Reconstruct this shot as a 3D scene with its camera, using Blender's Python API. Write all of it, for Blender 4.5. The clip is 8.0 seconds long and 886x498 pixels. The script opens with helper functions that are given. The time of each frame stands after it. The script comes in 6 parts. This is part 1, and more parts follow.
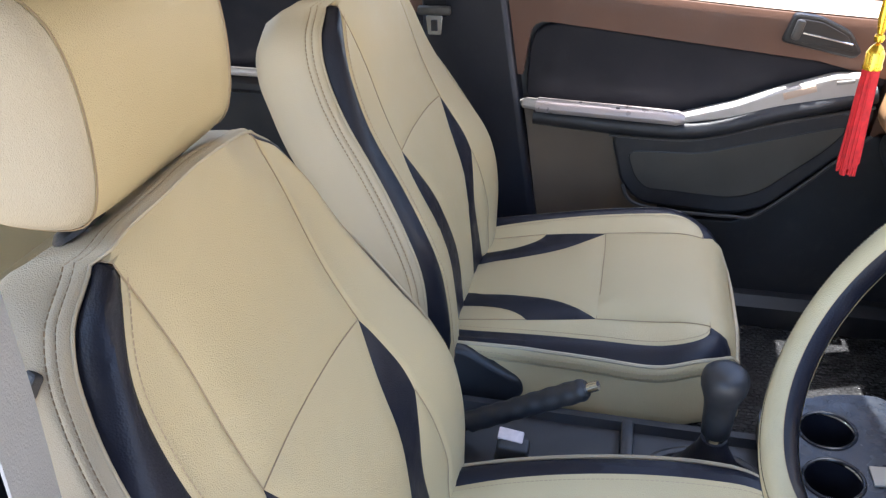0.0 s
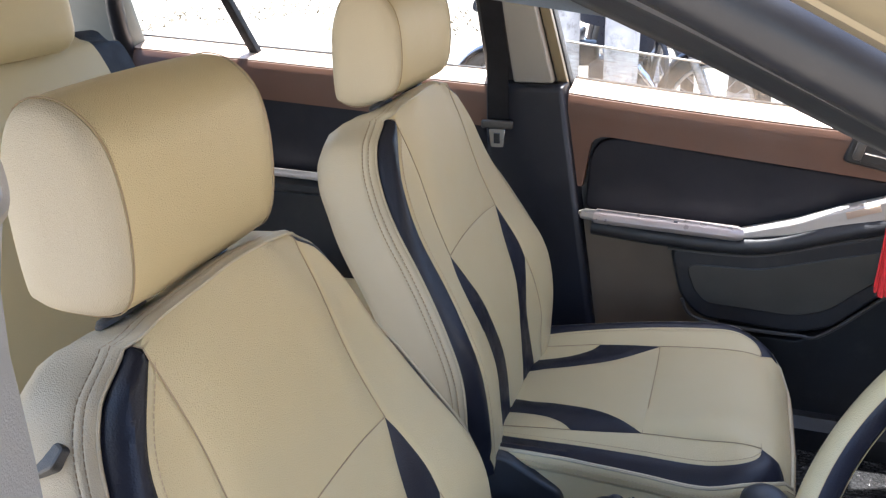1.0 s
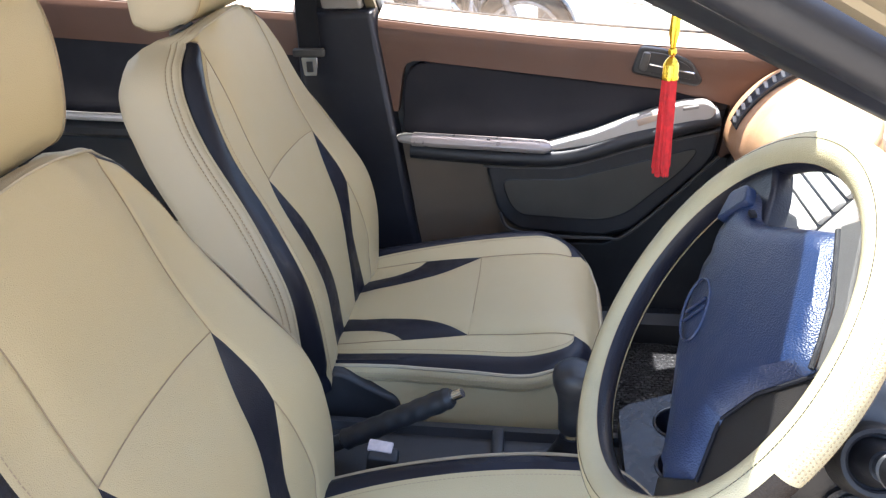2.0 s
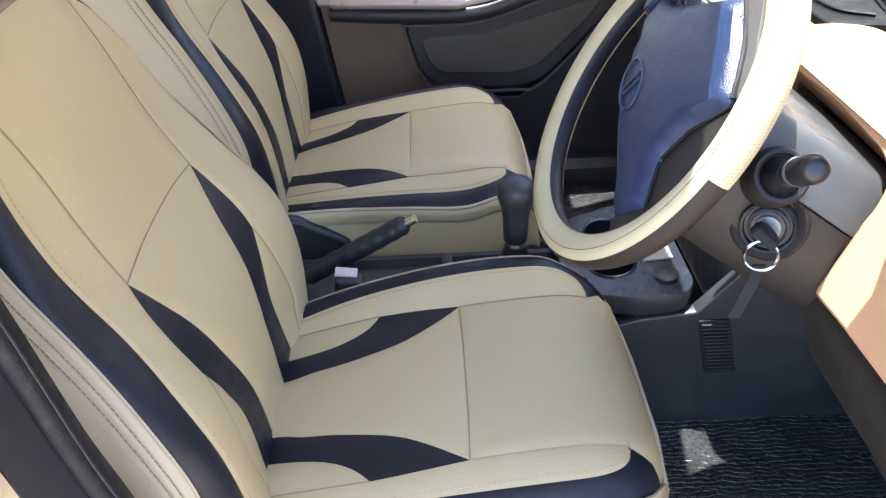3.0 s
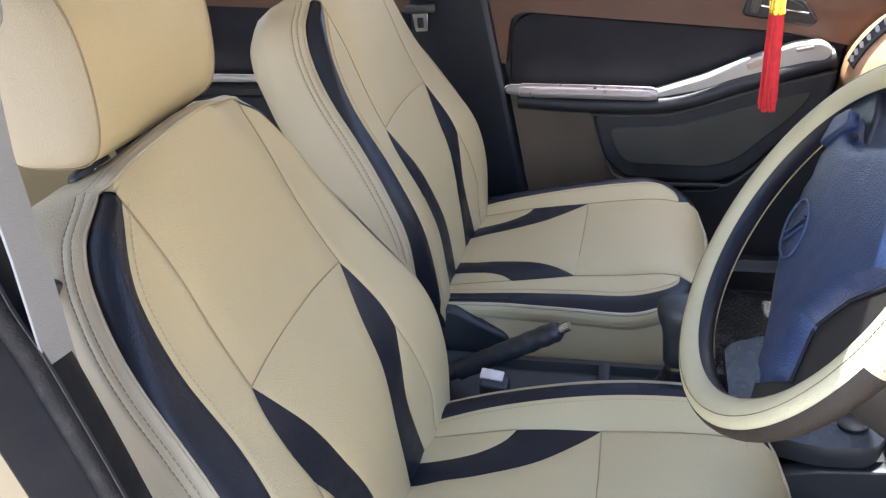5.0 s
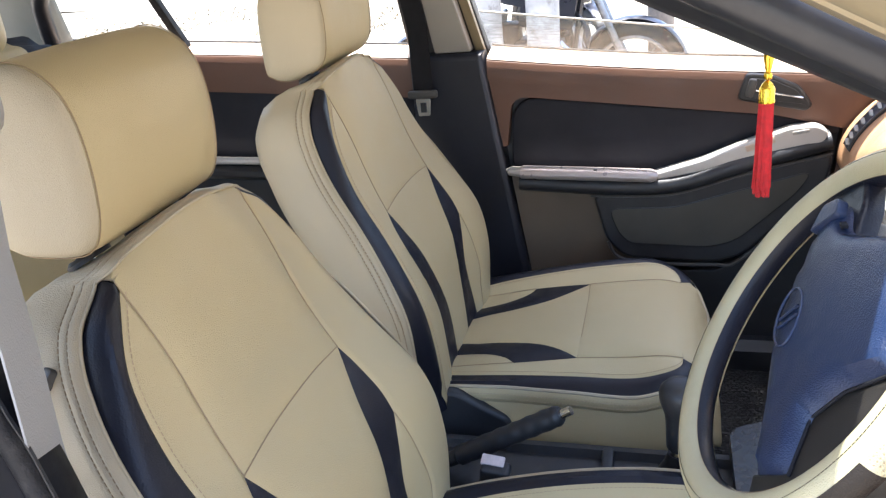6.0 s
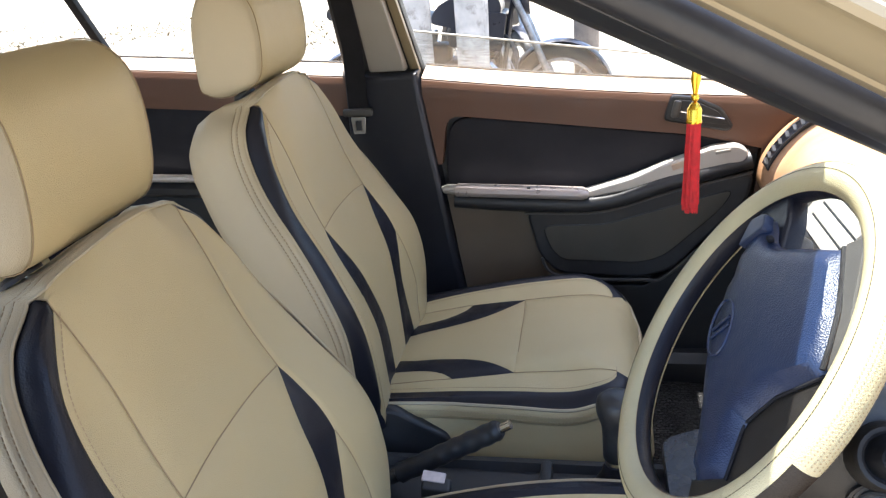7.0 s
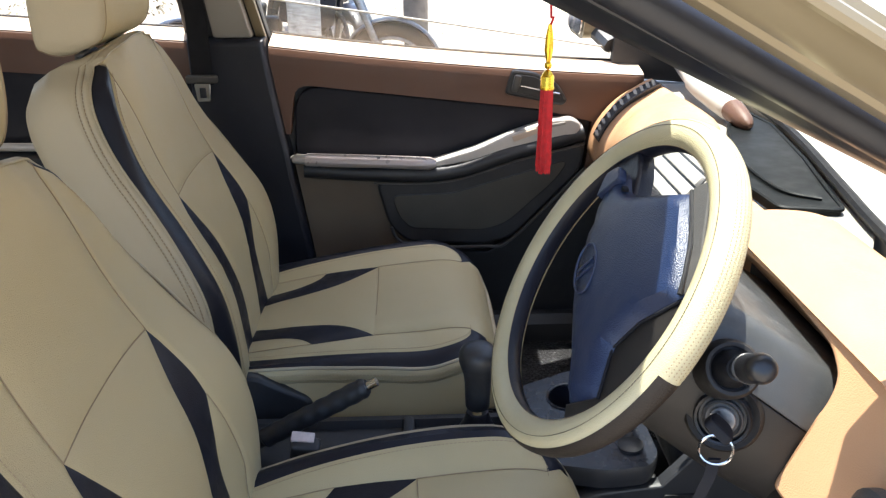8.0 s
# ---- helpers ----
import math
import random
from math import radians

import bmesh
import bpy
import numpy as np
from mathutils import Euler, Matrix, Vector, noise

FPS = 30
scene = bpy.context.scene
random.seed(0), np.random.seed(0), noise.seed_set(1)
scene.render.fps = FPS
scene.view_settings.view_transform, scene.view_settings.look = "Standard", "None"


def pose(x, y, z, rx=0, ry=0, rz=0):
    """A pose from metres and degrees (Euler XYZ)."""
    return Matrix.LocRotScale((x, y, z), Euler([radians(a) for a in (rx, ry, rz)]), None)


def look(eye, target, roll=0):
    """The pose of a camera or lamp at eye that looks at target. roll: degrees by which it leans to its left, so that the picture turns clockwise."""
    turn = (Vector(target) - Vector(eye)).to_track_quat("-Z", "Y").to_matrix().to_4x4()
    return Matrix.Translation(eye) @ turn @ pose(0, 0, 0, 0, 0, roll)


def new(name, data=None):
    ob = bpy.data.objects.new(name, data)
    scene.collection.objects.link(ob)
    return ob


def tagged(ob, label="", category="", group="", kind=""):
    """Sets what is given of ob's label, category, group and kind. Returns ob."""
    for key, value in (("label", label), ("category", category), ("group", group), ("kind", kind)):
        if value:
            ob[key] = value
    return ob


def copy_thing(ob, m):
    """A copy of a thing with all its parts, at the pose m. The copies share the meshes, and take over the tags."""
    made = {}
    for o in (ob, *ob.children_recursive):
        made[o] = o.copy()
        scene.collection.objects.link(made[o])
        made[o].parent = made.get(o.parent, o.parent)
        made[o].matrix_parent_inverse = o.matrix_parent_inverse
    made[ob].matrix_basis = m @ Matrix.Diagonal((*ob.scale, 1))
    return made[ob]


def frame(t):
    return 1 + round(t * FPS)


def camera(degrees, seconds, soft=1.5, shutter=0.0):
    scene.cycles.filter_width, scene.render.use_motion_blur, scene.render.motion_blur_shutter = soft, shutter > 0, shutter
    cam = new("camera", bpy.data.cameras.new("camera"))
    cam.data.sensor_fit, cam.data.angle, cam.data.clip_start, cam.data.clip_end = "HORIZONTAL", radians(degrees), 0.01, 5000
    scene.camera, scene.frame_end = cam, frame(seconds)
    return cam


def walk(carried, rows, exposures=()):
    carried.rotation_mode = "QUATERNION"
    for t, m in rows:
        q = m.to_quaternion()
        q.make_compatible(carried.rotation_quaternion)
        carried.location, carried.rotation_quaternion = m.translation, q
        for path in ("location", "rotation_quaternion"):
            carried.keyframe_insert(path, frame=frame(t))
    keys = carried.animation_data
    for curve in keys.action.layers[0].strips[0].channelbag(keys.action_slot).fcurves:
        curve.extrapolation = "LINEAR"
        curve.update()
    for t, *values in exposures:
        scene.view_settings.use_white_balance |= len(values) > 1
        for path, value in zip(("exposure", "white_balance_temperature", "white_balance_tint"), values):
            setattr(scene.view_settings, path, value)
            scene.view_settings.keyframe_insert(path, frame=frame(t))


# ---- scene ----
cam = camera(58.94, 8.0, soft=1.3)
PATH = [
    (0.0, (0.252, -0.546, 1.350), (-0.169, 1.125, 0.334), -1.84),
    (0.5, (0.293, -0.542, 1.359), (-0.318, 1.143, 0.472), -2.48),
    (1.0, (0.324, -0.557, 1.363), (-0.335, 1.167, 0.592), -2.38),
    (1.5, (0.352, -0.552, 1.345), (-0.234, 1.205, 0.591), -1.98),
    (2.0, (0.360, -0.600, 1.322), (0.109, 1.171, 0.428), -1.71),
    (2.2, (0.338, -0.633, 1.309), (0.189, 1.126, 0.369), -1.52),
    (3.3, (0.289, -0.768, 1.275), (0.309, 0.861, 0.113), -3.02),
    (3.5, (0.295, -0.762, 1.271), (0.318, 0.854, 0.093), -3.34),
    (4.0, (0.338, -0.719, 1.292), (0.126, 0.885, 0.116), -5.44),
    (4.5, (0.359, -0.699, 1.310), (-0.080, 0.918, 0.218), -6.02),
    (5.0, (0.367, -0.677, 1.321), (-0.144, 1.002, 0.362), -6.13),
    (5.2, (0.373, -0.676, 1.322), (-0.150, 1.018, 0.410), -6.20),
    (6.3, (0.382, -0.670, 1.335), (-0.155, 1.100, 0.574), -6.16),
    (6.5, (0.381, -0.669, 1.335), (-0.155, 1.104, 0.583), -6.09),
    (7.0, (0.370, -0.682, 1.334), (0.005, 1.133, 0.576), -4.49),
    (7.5, (0.352, -0.692, 1.332), (0.209, 1.148, 0.560), -2.50),
    (8.0, (0.313, -0.730, 1.320), (0.389, 1.095, 0.505), -0.13),
]
walk(cam, [(t, look(e, g, r)) for t, e, g, r in PATH],
     exposures=((0.0, 2.80, 5900, 12), (1.0, 2.53, 5930, 12), (1.5, 2.49, 5920, 12), (2.2, 2.75, 6000, 13), (3.5, 2.80, 6110, 14), (4.5, 2.71, 5990, 11), (5.0, 2.71, 5940, 12),
                (6.5, 2.47, 6180, 11), (7.2, 2.27, 6270, 10), (8.0, 1.99, 6320, 10)))

# ---- light: bright noon, sun nearly overhead ----
sun = new("sun", bpy.data.lights.new("sun", "SUN"))
sun.data.energy, sun.data.angle, sun.data.color = 3.9, radians(0.55), (1.0, 0.95, 0.86)
sun_to = Vector((-0.08, 0.08, 1.0)).normalized()
sun.matrix_world = look(sun_to * 20, (0, 0, 0))
world = bpy.data.worlds.new("sky")
scene.world = world
world.use_nodes = True
wn = world.node_tree
sky = wn.nodes.new("ShaderNodeTexSky")
sky.sky_type, sky.sun_disc = "NISHITA", False
sky.sun_elevation = math.asin(sun_to.z)
sky.sun_rotation = math.atan2(sun_to.x, sun_to.y)
sky.air_density, sky.dust_density, sky.ozone_density = 1.0, 2.0, 1.0
wn.links.new(sky.outputs[0], wn.nodes["Background"].inputs[0])
wn.nodes["Background"].inputs[1].default_value = 0.15


# ---- materials ----
def mat(name, color, rough=0.5, metal=0.0, grain=0.0, grain_scale=400.0, cells=False, blotch=0.12, blotch_scale=9.0,
        dirt=None, dirt_amount=0.0, dirt_scale=30.0, rough_var=0.08, spec=0.5, coat=0.0, sheen=0.0, island=0.0):
    """A surface with colour blotches, rough variation and a fine relief."""
    m = bpy.data.materials.new(name)
    m.use_nodes = True
    nt = m.node_tree
    N, L = nt.nodes, nt.links
    b = N["Principled BSDF"]
    tc = N.new("ShaderNodeTexCoord")
    co = tc.outputs["Object"]
    n1 = N.new("ShaderNodeTexNoise")
    n1.inputs["Scale"].default_value, n1.inputs["Detail"].default_value = blotch_scale, 5
    L.new(co, n1.inputs["Vector"])
    r1 = N.new("ShaderNodeMapRange")
    r1.inputs[1].default_value, r1.inputs[2].default_value = 0.3, 0.7
    r1.inputs[3].default_value, r1.inputs[4].default_value = 1 - blotch, 1 + blotch
    L.new(n1.outputs["Fac"], r1.inputs[0])
    mul = N.new("ShaderNodeMix")
    mul.data_type, mul.blend_type = "RGBA", "MULTIPLY"
    mul.inputs[0].default_value = 1
    mul.inputs[6].default_value = (*color, 1)
    L.new(r1.outputs[0], mul.inputs[7])
    out = mul.outputs[2]
    if dirt:
        n2 = N.new("ShaderNodeTexNoise")
        n2.inputs["Scale"].default_value, n2.inputs["Detail"].default_value, n2.inputs["Roughness"].default_value = dirt_scale, 8, 0.7
        L.new(co, n2.inputs["Vector"])
        r2 = N.new("ShaderNodeMapRange")
        r2.inputs[1].default_value, r2.inputs[2].default_value = 0.52, 0.75
        r2.inputs[3].default_value, r2.inputs[4].default_value = 0, dirt_amount
        L.new(n2.outputs["Fac"], r2.inputs[0])
        mx = N.new("ShaderNodeMix")
        mx.data_type = "RGBA"
        mx.inputs[7].default_value = (*dirt, 1)
        L.new(r2.outputs[0], mx.inputs[0])
        L.new(out, mx.inputs[6])
        out = mx.outputs[2]
    L.new(out, b.inputs["Base Color"])
    r3 = N.new("ShaderNodeMapRange")
    r3.inputs[1].default_value, r3.inputs[2].default_value = 0.3, 0.7
    r3.inputs[3].default_value, r3.inputs[4].default_value = max(0.02, rough - rough_var), min(1, rough + rough_var)
    n3 = N.new("ShaderNodeTexNoise")
    n3.inputs["Scale"].default_value = blotch_scale * 4
    L.new(co, n3.inputs["Vector"])
    L.new(n3.outputs["Fac"], r3.inputs[0])
    L.new(r3.outputs[0], b.inputs["Roughness"])
    b.inputs["Metallic"].default_value = metal
    b.inputs["Specular IOR Level"].default_value = spec
    b.inputs["Coat Weight"].default_value = coat
    b.inputs["Coat Roughness"].default_value = 0.05
    b.inputs["Sheen Weight"].default_value = sheen
    if grain:
        if cells:
            g = N.new("ShaderNodeTexVoronoi")
            g.feature = "F1"
            g.inputs["Scale"].default_value = grain_scale
            src = g.outputs["Distance"]
        else:
            g = N.new("ShaderNodeTexNoise")
            g.inputs["Scale"].default_value, g.inputs["Detail"].default_value = grain_scale, 3
            src = g.outputs["Fac"]
        L.new(co, g.inputs["Vector"])
        n4 = N.new("ShaderNodeTexNoise")
        n4.inputs["Scale"].default_value, n4.inputs["Detail"].default_value = 22, 3
        L.new(co, n4.inputs["Vector"])
        add = N.new("ShaderNodeMath")
        add.operation = "MULTIPLY_ADD"
        add.inputs[1].default_value = 3.0
        L.new(n4.outputs["Fac"], add.inputs[0])
        L.new(src, add.inputs[2])
        bp = N.new("ShaderNodeBump")
        bp.inputs["Strength"].default_value = grain
        bp.inputs["Distance"].default_value = 0.001
        L.new(add.outputs[0], bp.inputs["Height"])
        L.new(bp.outputs[0], b.inputs["Normal"])
    return m


BEIGE = mat("beige_leatherette", (0.520, 0.422, 0.236), 0.45, grain=0.42, grain_scale=900, cells=True, blotch=0.03, blotch_scale=5, rough_var=0.06, dirt=(0.44, 0.35, 0.20), dirt_amount=0.08, dirt_scale=14)
SIDE = mat("side_leatherette", (0.47, 0.40, 0.275), 0.5, grain=0.42, grain_scale=900, cells=True, blotch=0.05, blotch_scale=5, dirt=(0.44, 0.34, 0.22), dirt_amount=0.12, dirt_scale=12)
BLACKL = mat("black_leatherette", (0.012, 0.013, 0.021), 0.42, spec=0.32, grain=0.25, grain_scale=500, cells=True, blotch=0.2, blotch_scale=12)
SEAM = mat("seam_shadow", (0.33, 0.245, 0.15), 0.9)
THREAD = mat("thread", (0.40, 0.30, 0.19), 0.8)
THREADB = mat("brown_thread", (0.31, 0.23, 0.14), 0.8)
PLASTIC = mat("black_plastic", (0.026, 0.027, 0.031), 0.42, grain=0.35, grain_scale=1100, blotch=0.15, dirt=(0.10, 0.095, 0.085), dirt_amount=0.18, dirt_scale=25)
PILLARB = mat("navy_black_plastic", (0.012, 0.013, 0.021), 0.42, spec=0.4, grain=0.35, grain_scale=1100, blotch=0.15, dirt=(0.05, 0.05, 0.05), dirt_amount=0.15, dirt_scale=25)
POCKET = mat("olive_grey_plastic", (0.062, 0.058, 0.049), 0.5, grain=0.35, grain_scale=1000, blotch=0.12, dirt=(0.10, 0.095, 0.08), dirt_amount=0.15, dirt_scale=14)
PLASTIC2 = mat("grey_black_plastic", (0.062, 0.059, 0.056), 0.45, grain=0.35, grain_scale=1100, blotch=0.15, dirt=(0.15, 0.14, 0.12), dirt_amount=0.2, dirt_scale=30)
DOORCLOTH = mat("door_insert", (0.011, 0.011, 0.017), 0.6, spec=0.3, grain=0.4, grain_scale=900, blotch=0.2, dirt=(0.04, 0.038, 0.038), dirt_amount=0.2, dirt_scale=18)
BROWN = mat("brown_leatherette", (0.115, 0.055, 0.034), 0.45, grain=0.3, grain_scale=700, cells=True, blotch=0.10, blotch_scale=8)
GREYBROWN = mat("greybrown_panel", (0.135, 0.103, 0.074), 0.46, grain=0.35, grain_scale=1000, blotch=0.12)
TAN = mat("tan_leatherette", (0.53, 0.30, 0.16), 0.42, grain=0.3, grain_scale=600, cells=True, blotch=0.08, blotch_scale=6)
# Darker copy of the grey trim: shade under the roof put into colour.
CTRIM = mat("shaded_grey_trim", (0.17, 0.17, 0.145), 0.65, grain=0.3, grain_scale=900, blotch=0.06)
GREYTRIM = mat("grey_trim", (0.33, 0.31, 0.28), 0.6, grain=0.3, grain_scale=900, blotch=0.06)
SILVER = mat("silver_paint", (0.52, 0.49, 0.46), 0.36, metal=0.3, grain=0.05, grain_scale=800, blotch=0.06, dirt=(0.3, 0.27, 0.24), dirt_amount=0.14, dirt_scale=40)
SILVERB = mat("worn_silver_paint", (0.46, 0.41, 0.395), 0.34, metal=0.3, grain=0.08, grain_scale=800, blotch=0.08, dirt=(0.28, 0.24, 0.22), dirt_amount=0.15, dirt_scale=30)
CHROME = mat("chrome", (0.78, 0.76, 0.74), 0.14, metal=1.0, blotch=0.05)
ZINC = mat("dull_zinc", (0.36, 0.36, 0.35), 0.42, metal=0.8, blotch=0.15, blotch_scale=40, dirt=(0.2, 0.18, 0.15), dirt_amount=0.3, dirt_scale=60)
GOLD = mat("gold_foil", (0.85, 0.55, 0.06), 0.22, metal=1.0, blotch=0.1, blotch_scale=60)
RED = mat("red_thread", (0.62, 0.015, 0.02), 0.6, grain=0.4, grain_scale=900, blotch=0.2, blotch_scale=120)
CREAM = mat("cream_wheel_cover", (0.50, 0.44, 0.27), 0.42, grain=0.45, grain_scale=900, cells=True, blotch=0.07, dirt=(0.3, 0.25, 0.15), dirt_amount=0.2, dirt_scale=30)
DARKBROWN = mat("dark_brown_leather", (0.019, 0.014, 0.011), 0.55, spec=0.3, grain=0.35, grain_scale=600, cells=True, blotch=0.2)
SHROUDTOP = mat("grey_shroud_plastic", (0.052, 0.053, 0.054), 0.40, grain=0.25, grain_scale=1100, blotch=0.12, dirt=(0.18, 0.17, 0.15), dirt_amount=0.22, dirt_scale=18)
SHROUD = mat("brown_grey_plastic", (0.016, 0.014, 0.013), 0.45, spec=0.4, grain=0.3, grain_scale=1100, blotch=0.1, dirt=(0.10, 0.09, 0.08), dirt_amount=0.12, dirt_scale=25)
GLOSSBLACK = mat("satin_black_plastic", (0.012, 0.012, 0.014), 0.36, grain=0.2, grain_scale=900, blotch=0.15)
GLOSSGREY = mat("glossy_grey_plastic", (0.017, 0.020, 0.028), 0.24, grain=0.1, grain_scale=900, blotch=0.12, dirt=(0.13, 0.12, 0.11), dirt_amount=0.2, dirt_scale=40)
# Black hub plastic; the blue is sky reflection put into the base colour.
HUB = mat("sky_tinted_hub_plastic", (0.010, 0.022, 0.064), 0.36, grain=0.35, grain_scale=700, cells=True, blotch=0.12, dirt=(0.07, 0.08, 0.11), dirt_amount=0.06, dirt_scale=35)
PAINT = mat("champagne_paint", (0.25, 0.205, 0.128), 0.36, metal=0.2, blotch=0.03, blotch_scale=3, coat=0.35)
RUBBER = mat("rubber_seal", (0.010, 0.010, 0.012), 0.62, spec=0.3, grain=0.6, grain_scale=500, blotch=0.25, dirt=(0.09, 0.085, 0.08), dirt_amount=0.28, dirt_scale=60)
DOORSEAL = mat("door_seal_rubber", (0.007, 0.008, 0.012), 0.55, spec=0.22, grain=0.15, grain_scale=700, blotch=0.25, blotch_scale=14, dirt=(0.05, 0.05, 0.05), dirt_amount=0.12, dirt_scale=50)
SEAL = mat("blue_black_seal", (0.008, 0.009, 0.014), 0.42, spec=0.5, grain=0.06, grain_scale=900, blotch=0.2, dirt=(0.06, 0.057, 0.053), dirt_amount=0.15, dirt_scale=40)
WEB = mat("grey_webbing", (0.29, 0.29, 0.29), 0.75, grain=0.5, grain_scale=700, blotch=0.06)
WEBDARK = mat("dark_webbing", (0.012, 0.012, 0.015), 0.75, spec=0.25, grain=0.5, grain_scale=700, blotch=0.1)
MATBLACK = mat("floor_mat_vinyl", (0.030, 0.030, 0.031), 0.15, grain=0.5, grain_scale=300, cells=True, blotch=0.3, blotch_scale=15, dirt=(0.08, 0.075, 0.065), dirt_amount=0.12, dirt_scale=45)
CARPET = mat("carpet", (0.035, 0.035, 0.036), 0.9, grain=1.0, grain_scale=300, blotch=0.2, dirt=(0.12, 0.11, 0.09), dirt_amount=0.3, dirt_scale=60)
GREYVENT = mat("pale_grey_plastic", (0.50, 0.48, 0.44), 0.45, grain=0.2, grain_scale=900, blotch=0.05)
LABEL = mat("release_label", (0.62, 0.53, 0.51), 0.4, blotch=0.1, blotch_scale=150)
DUST = mat("dusty_ground", (0.36, 0.315, 0.25), 0.9, grain=1.0, grain_scale=60, blotch=0.25, blotch_scale=1.2, dirt=(0.22, 0.17, 0.12), dirt_amount=0.6, dirt_scale=2.5)
TYRE = mat("tyre", (0.02, 0.02, 0.02), 0.8, grain=0.6, grain_scale=80, blotch=0.2)
ENGINE = mat("dark_engine_metal", (0.035, 0.035, 0.038), 0.5, metal=0.3, blotch=0.4, blotch_scale=25, dirt=(0.16, 0.13, 0.10), dirt_amount=0.4, dirt_scale=30)
METAL = mat("engine_metal", (0.35, 0.35, 0.36), 0.35, metal=0.9, blotch=0.3, blotch_scale=30)
BIKEPAINT = mat("bike_paint", (0.018, 0.019, 0.028), 0.35, coat=0.5)
BARK = mat("pale_bark", (0.24, 0.20, 0.16), 0.9, grain=1.0, grain_scale=40, blotch=0.35, blotch_scale=4, dirt=(0.12, 0.09, 0.07), dirt_amount=0.6, dirt_scale=9)
WHITEWASH = mat("whitewash", (0.50, 0.48, 0.45), 0.9, grain=0.8, grain_scale=40, blotch=0.25, blotch_scale=9, dirt=(0.10, 0.08, 0.06), dirt_amount=0.8, dirt_scale=14)
LINER = mat("headliner", (0.46, 0.44, 0.40), 0.9, grain=0.4, grain_scale=600, blotch=0.04)
WALLP = mat("plaster_wall", (0.36, 0.33, 0.28), 0.9, grain=0.6, grain_scale=30, blotch=0.18, blotch_scale=1.0, dirt=(0.3, 0.26, 0.2), dirt_amount=0.5, dirt_scale=2)
LITTER = mat("dead_leaves", (0.11, 0.085, 0.05), 0.8, blotch=0.45, blotch_scale=1.5)
LEAF = mat("dry_leaf", (0.09, 0.10, 0.04), 0.7, blotch=0.4, blotch_scale=3)

# Door ledges: sun-bleached tone plus grazing sky glare, both put into the colour.
LEDGE = mat("bleached_glare_leatherette", (0.56, 0.43, 0.33), 0.45, grain=0.3, grain_scale=700, cells=True, blotch=0.08)
GAUGE = mat("gauge_glass", (0.004, 0.005, 0.005), 0.55, spec=0.2, blotch=0.2, dirt=(0.05, 0.05, 0.045), dirt_amount=0.10, dirt_scale=90)


def croc(m, wide, tall):
    """Rows of pressed scales like crocodile vinyl, of uneven outline."""
    N, L = m.node_tree.nodes, m.node_tree.links
    tc, br, nz, mix, bp = N.new("ShaderNodeTexCoord"), N.new("ShaderNodeTexBrick"), N.new("ShaderNodeTexNoise"), N.new("ShaderNodeMix"), N.new("ShaderNodeBump")
    nz.inputs["Scale"].default_value = 28
    mix.data_type, mix.blend_type = "RGBA", "LINEAR_LIGHT"
    mix.inputs[0].default_value = 0.011
    br.inputs["Scale"].default_value = 1.0
    br.inputs["Brick Width"].default_value, br.inputs["Row Height"].default_value = wide, tall
    br.inputs["Mortar Size"].default_value, br.inputs["Mortar Smooth"].default_value = 0.0022, 1.0
    bp.inputs["Strength"].default_value, bp.inputs["Distance"].default_value = 1.0, 0.0025
    bp.invert = True
    L.new(tc.outputs["Object"], nz.inputs["Vector"])
    L.new(tc.outputs["Object"], mix.inputs[6])
    L.new(nz.outputs["Color"], mix.inputs[7])
    L.new(mix.outputs[2], br.inputs["Vector"])
    L.new(br.outputs["Fac"], bp.inputs["Height"])
    old = N["Principled BSDF"].inputs["Normal"].links[0].from_socket
    L.new(old, bp.inputs["Normal"])
    L.new(bp.outputs[0], N["Principled BSDF"].inputs["Normal"])


croc(MATBLACK, 0.0155, 0.0095)

GLASS = bpy.data.materials.new("window_glass")
GLASS.use_nodes = True
gn = GLASS.node_tree
gb = gn.nodes["Principled BSDF"]
gn.nodes.remove(gb)
tr, gl, mx = gn.nodes.new("ShaderNodeBsdfTransparent"), gn.nodes.new("ShaderNodeBsdfGlossy"), gn.nodes.new("ShaderNodeMixShader")
fr = gn.nodes.new("ShaderNodeFresnel")
fr.inputs[0].default_value = 1.45
gl.inputs["Roughness"].default_value = 0.02
tr.inputs[0].default_value = (0.90, 0.93, 0.92, 1)
gn.links.new(fr.outputs[0], mx.inputs[0])
gn.links.new(tr.outputs[0], mx.inputs[1])
gn.links.new(gl.outputs[0], mx.inputs[2])
gn.links.new(mx.outputs[0], gn.nodes["Material Output"].inputs[0])


TINTED = GLASS.copy()
TINTED.name = "tinted_windscreen_glass"
TINTED.node_tree.nodes["Transparent BSDF"].inputs[0].default_value = (0.84, 0.88, 0.86, 1)

DIRTYGLASS = GLASS.copy()
DIRTYGLASS.name = "dusty_window_glass"
dn = DIRTYGLASS.node_tree
df, nz, rg, m2 = dn.nodes.new("ShaderNodeBsdfDiffuse"), dn.nodes.new("ShaderNodeTexNoise"), dn.nodes.new("ShaderNodeMapRange"), dn.nodes.new("ShaderNodeMixShader")
df.inputs[0].default_value = (0.5, 0.47, 0.42, 1)
nz.inputs["Scale"].default_value, nz.inputs["Detail"].default_value = 30, 8
rg.inputs[1].default_value, rg.inputs[2].default_value, rg.inputs[3].default_value, rg.inputs[4].default_value = 0.30, 0.75, 0.10, 0.45
dn.links.new(nz.outputs["Fac"], rg.inputs[0])
dn.links.new(rg.outputs[0], m2.inputs[0])
dn.links.new(dn.nodes["Material Output"].inputs[0].links[0].from_socket, m2.inputs[1])
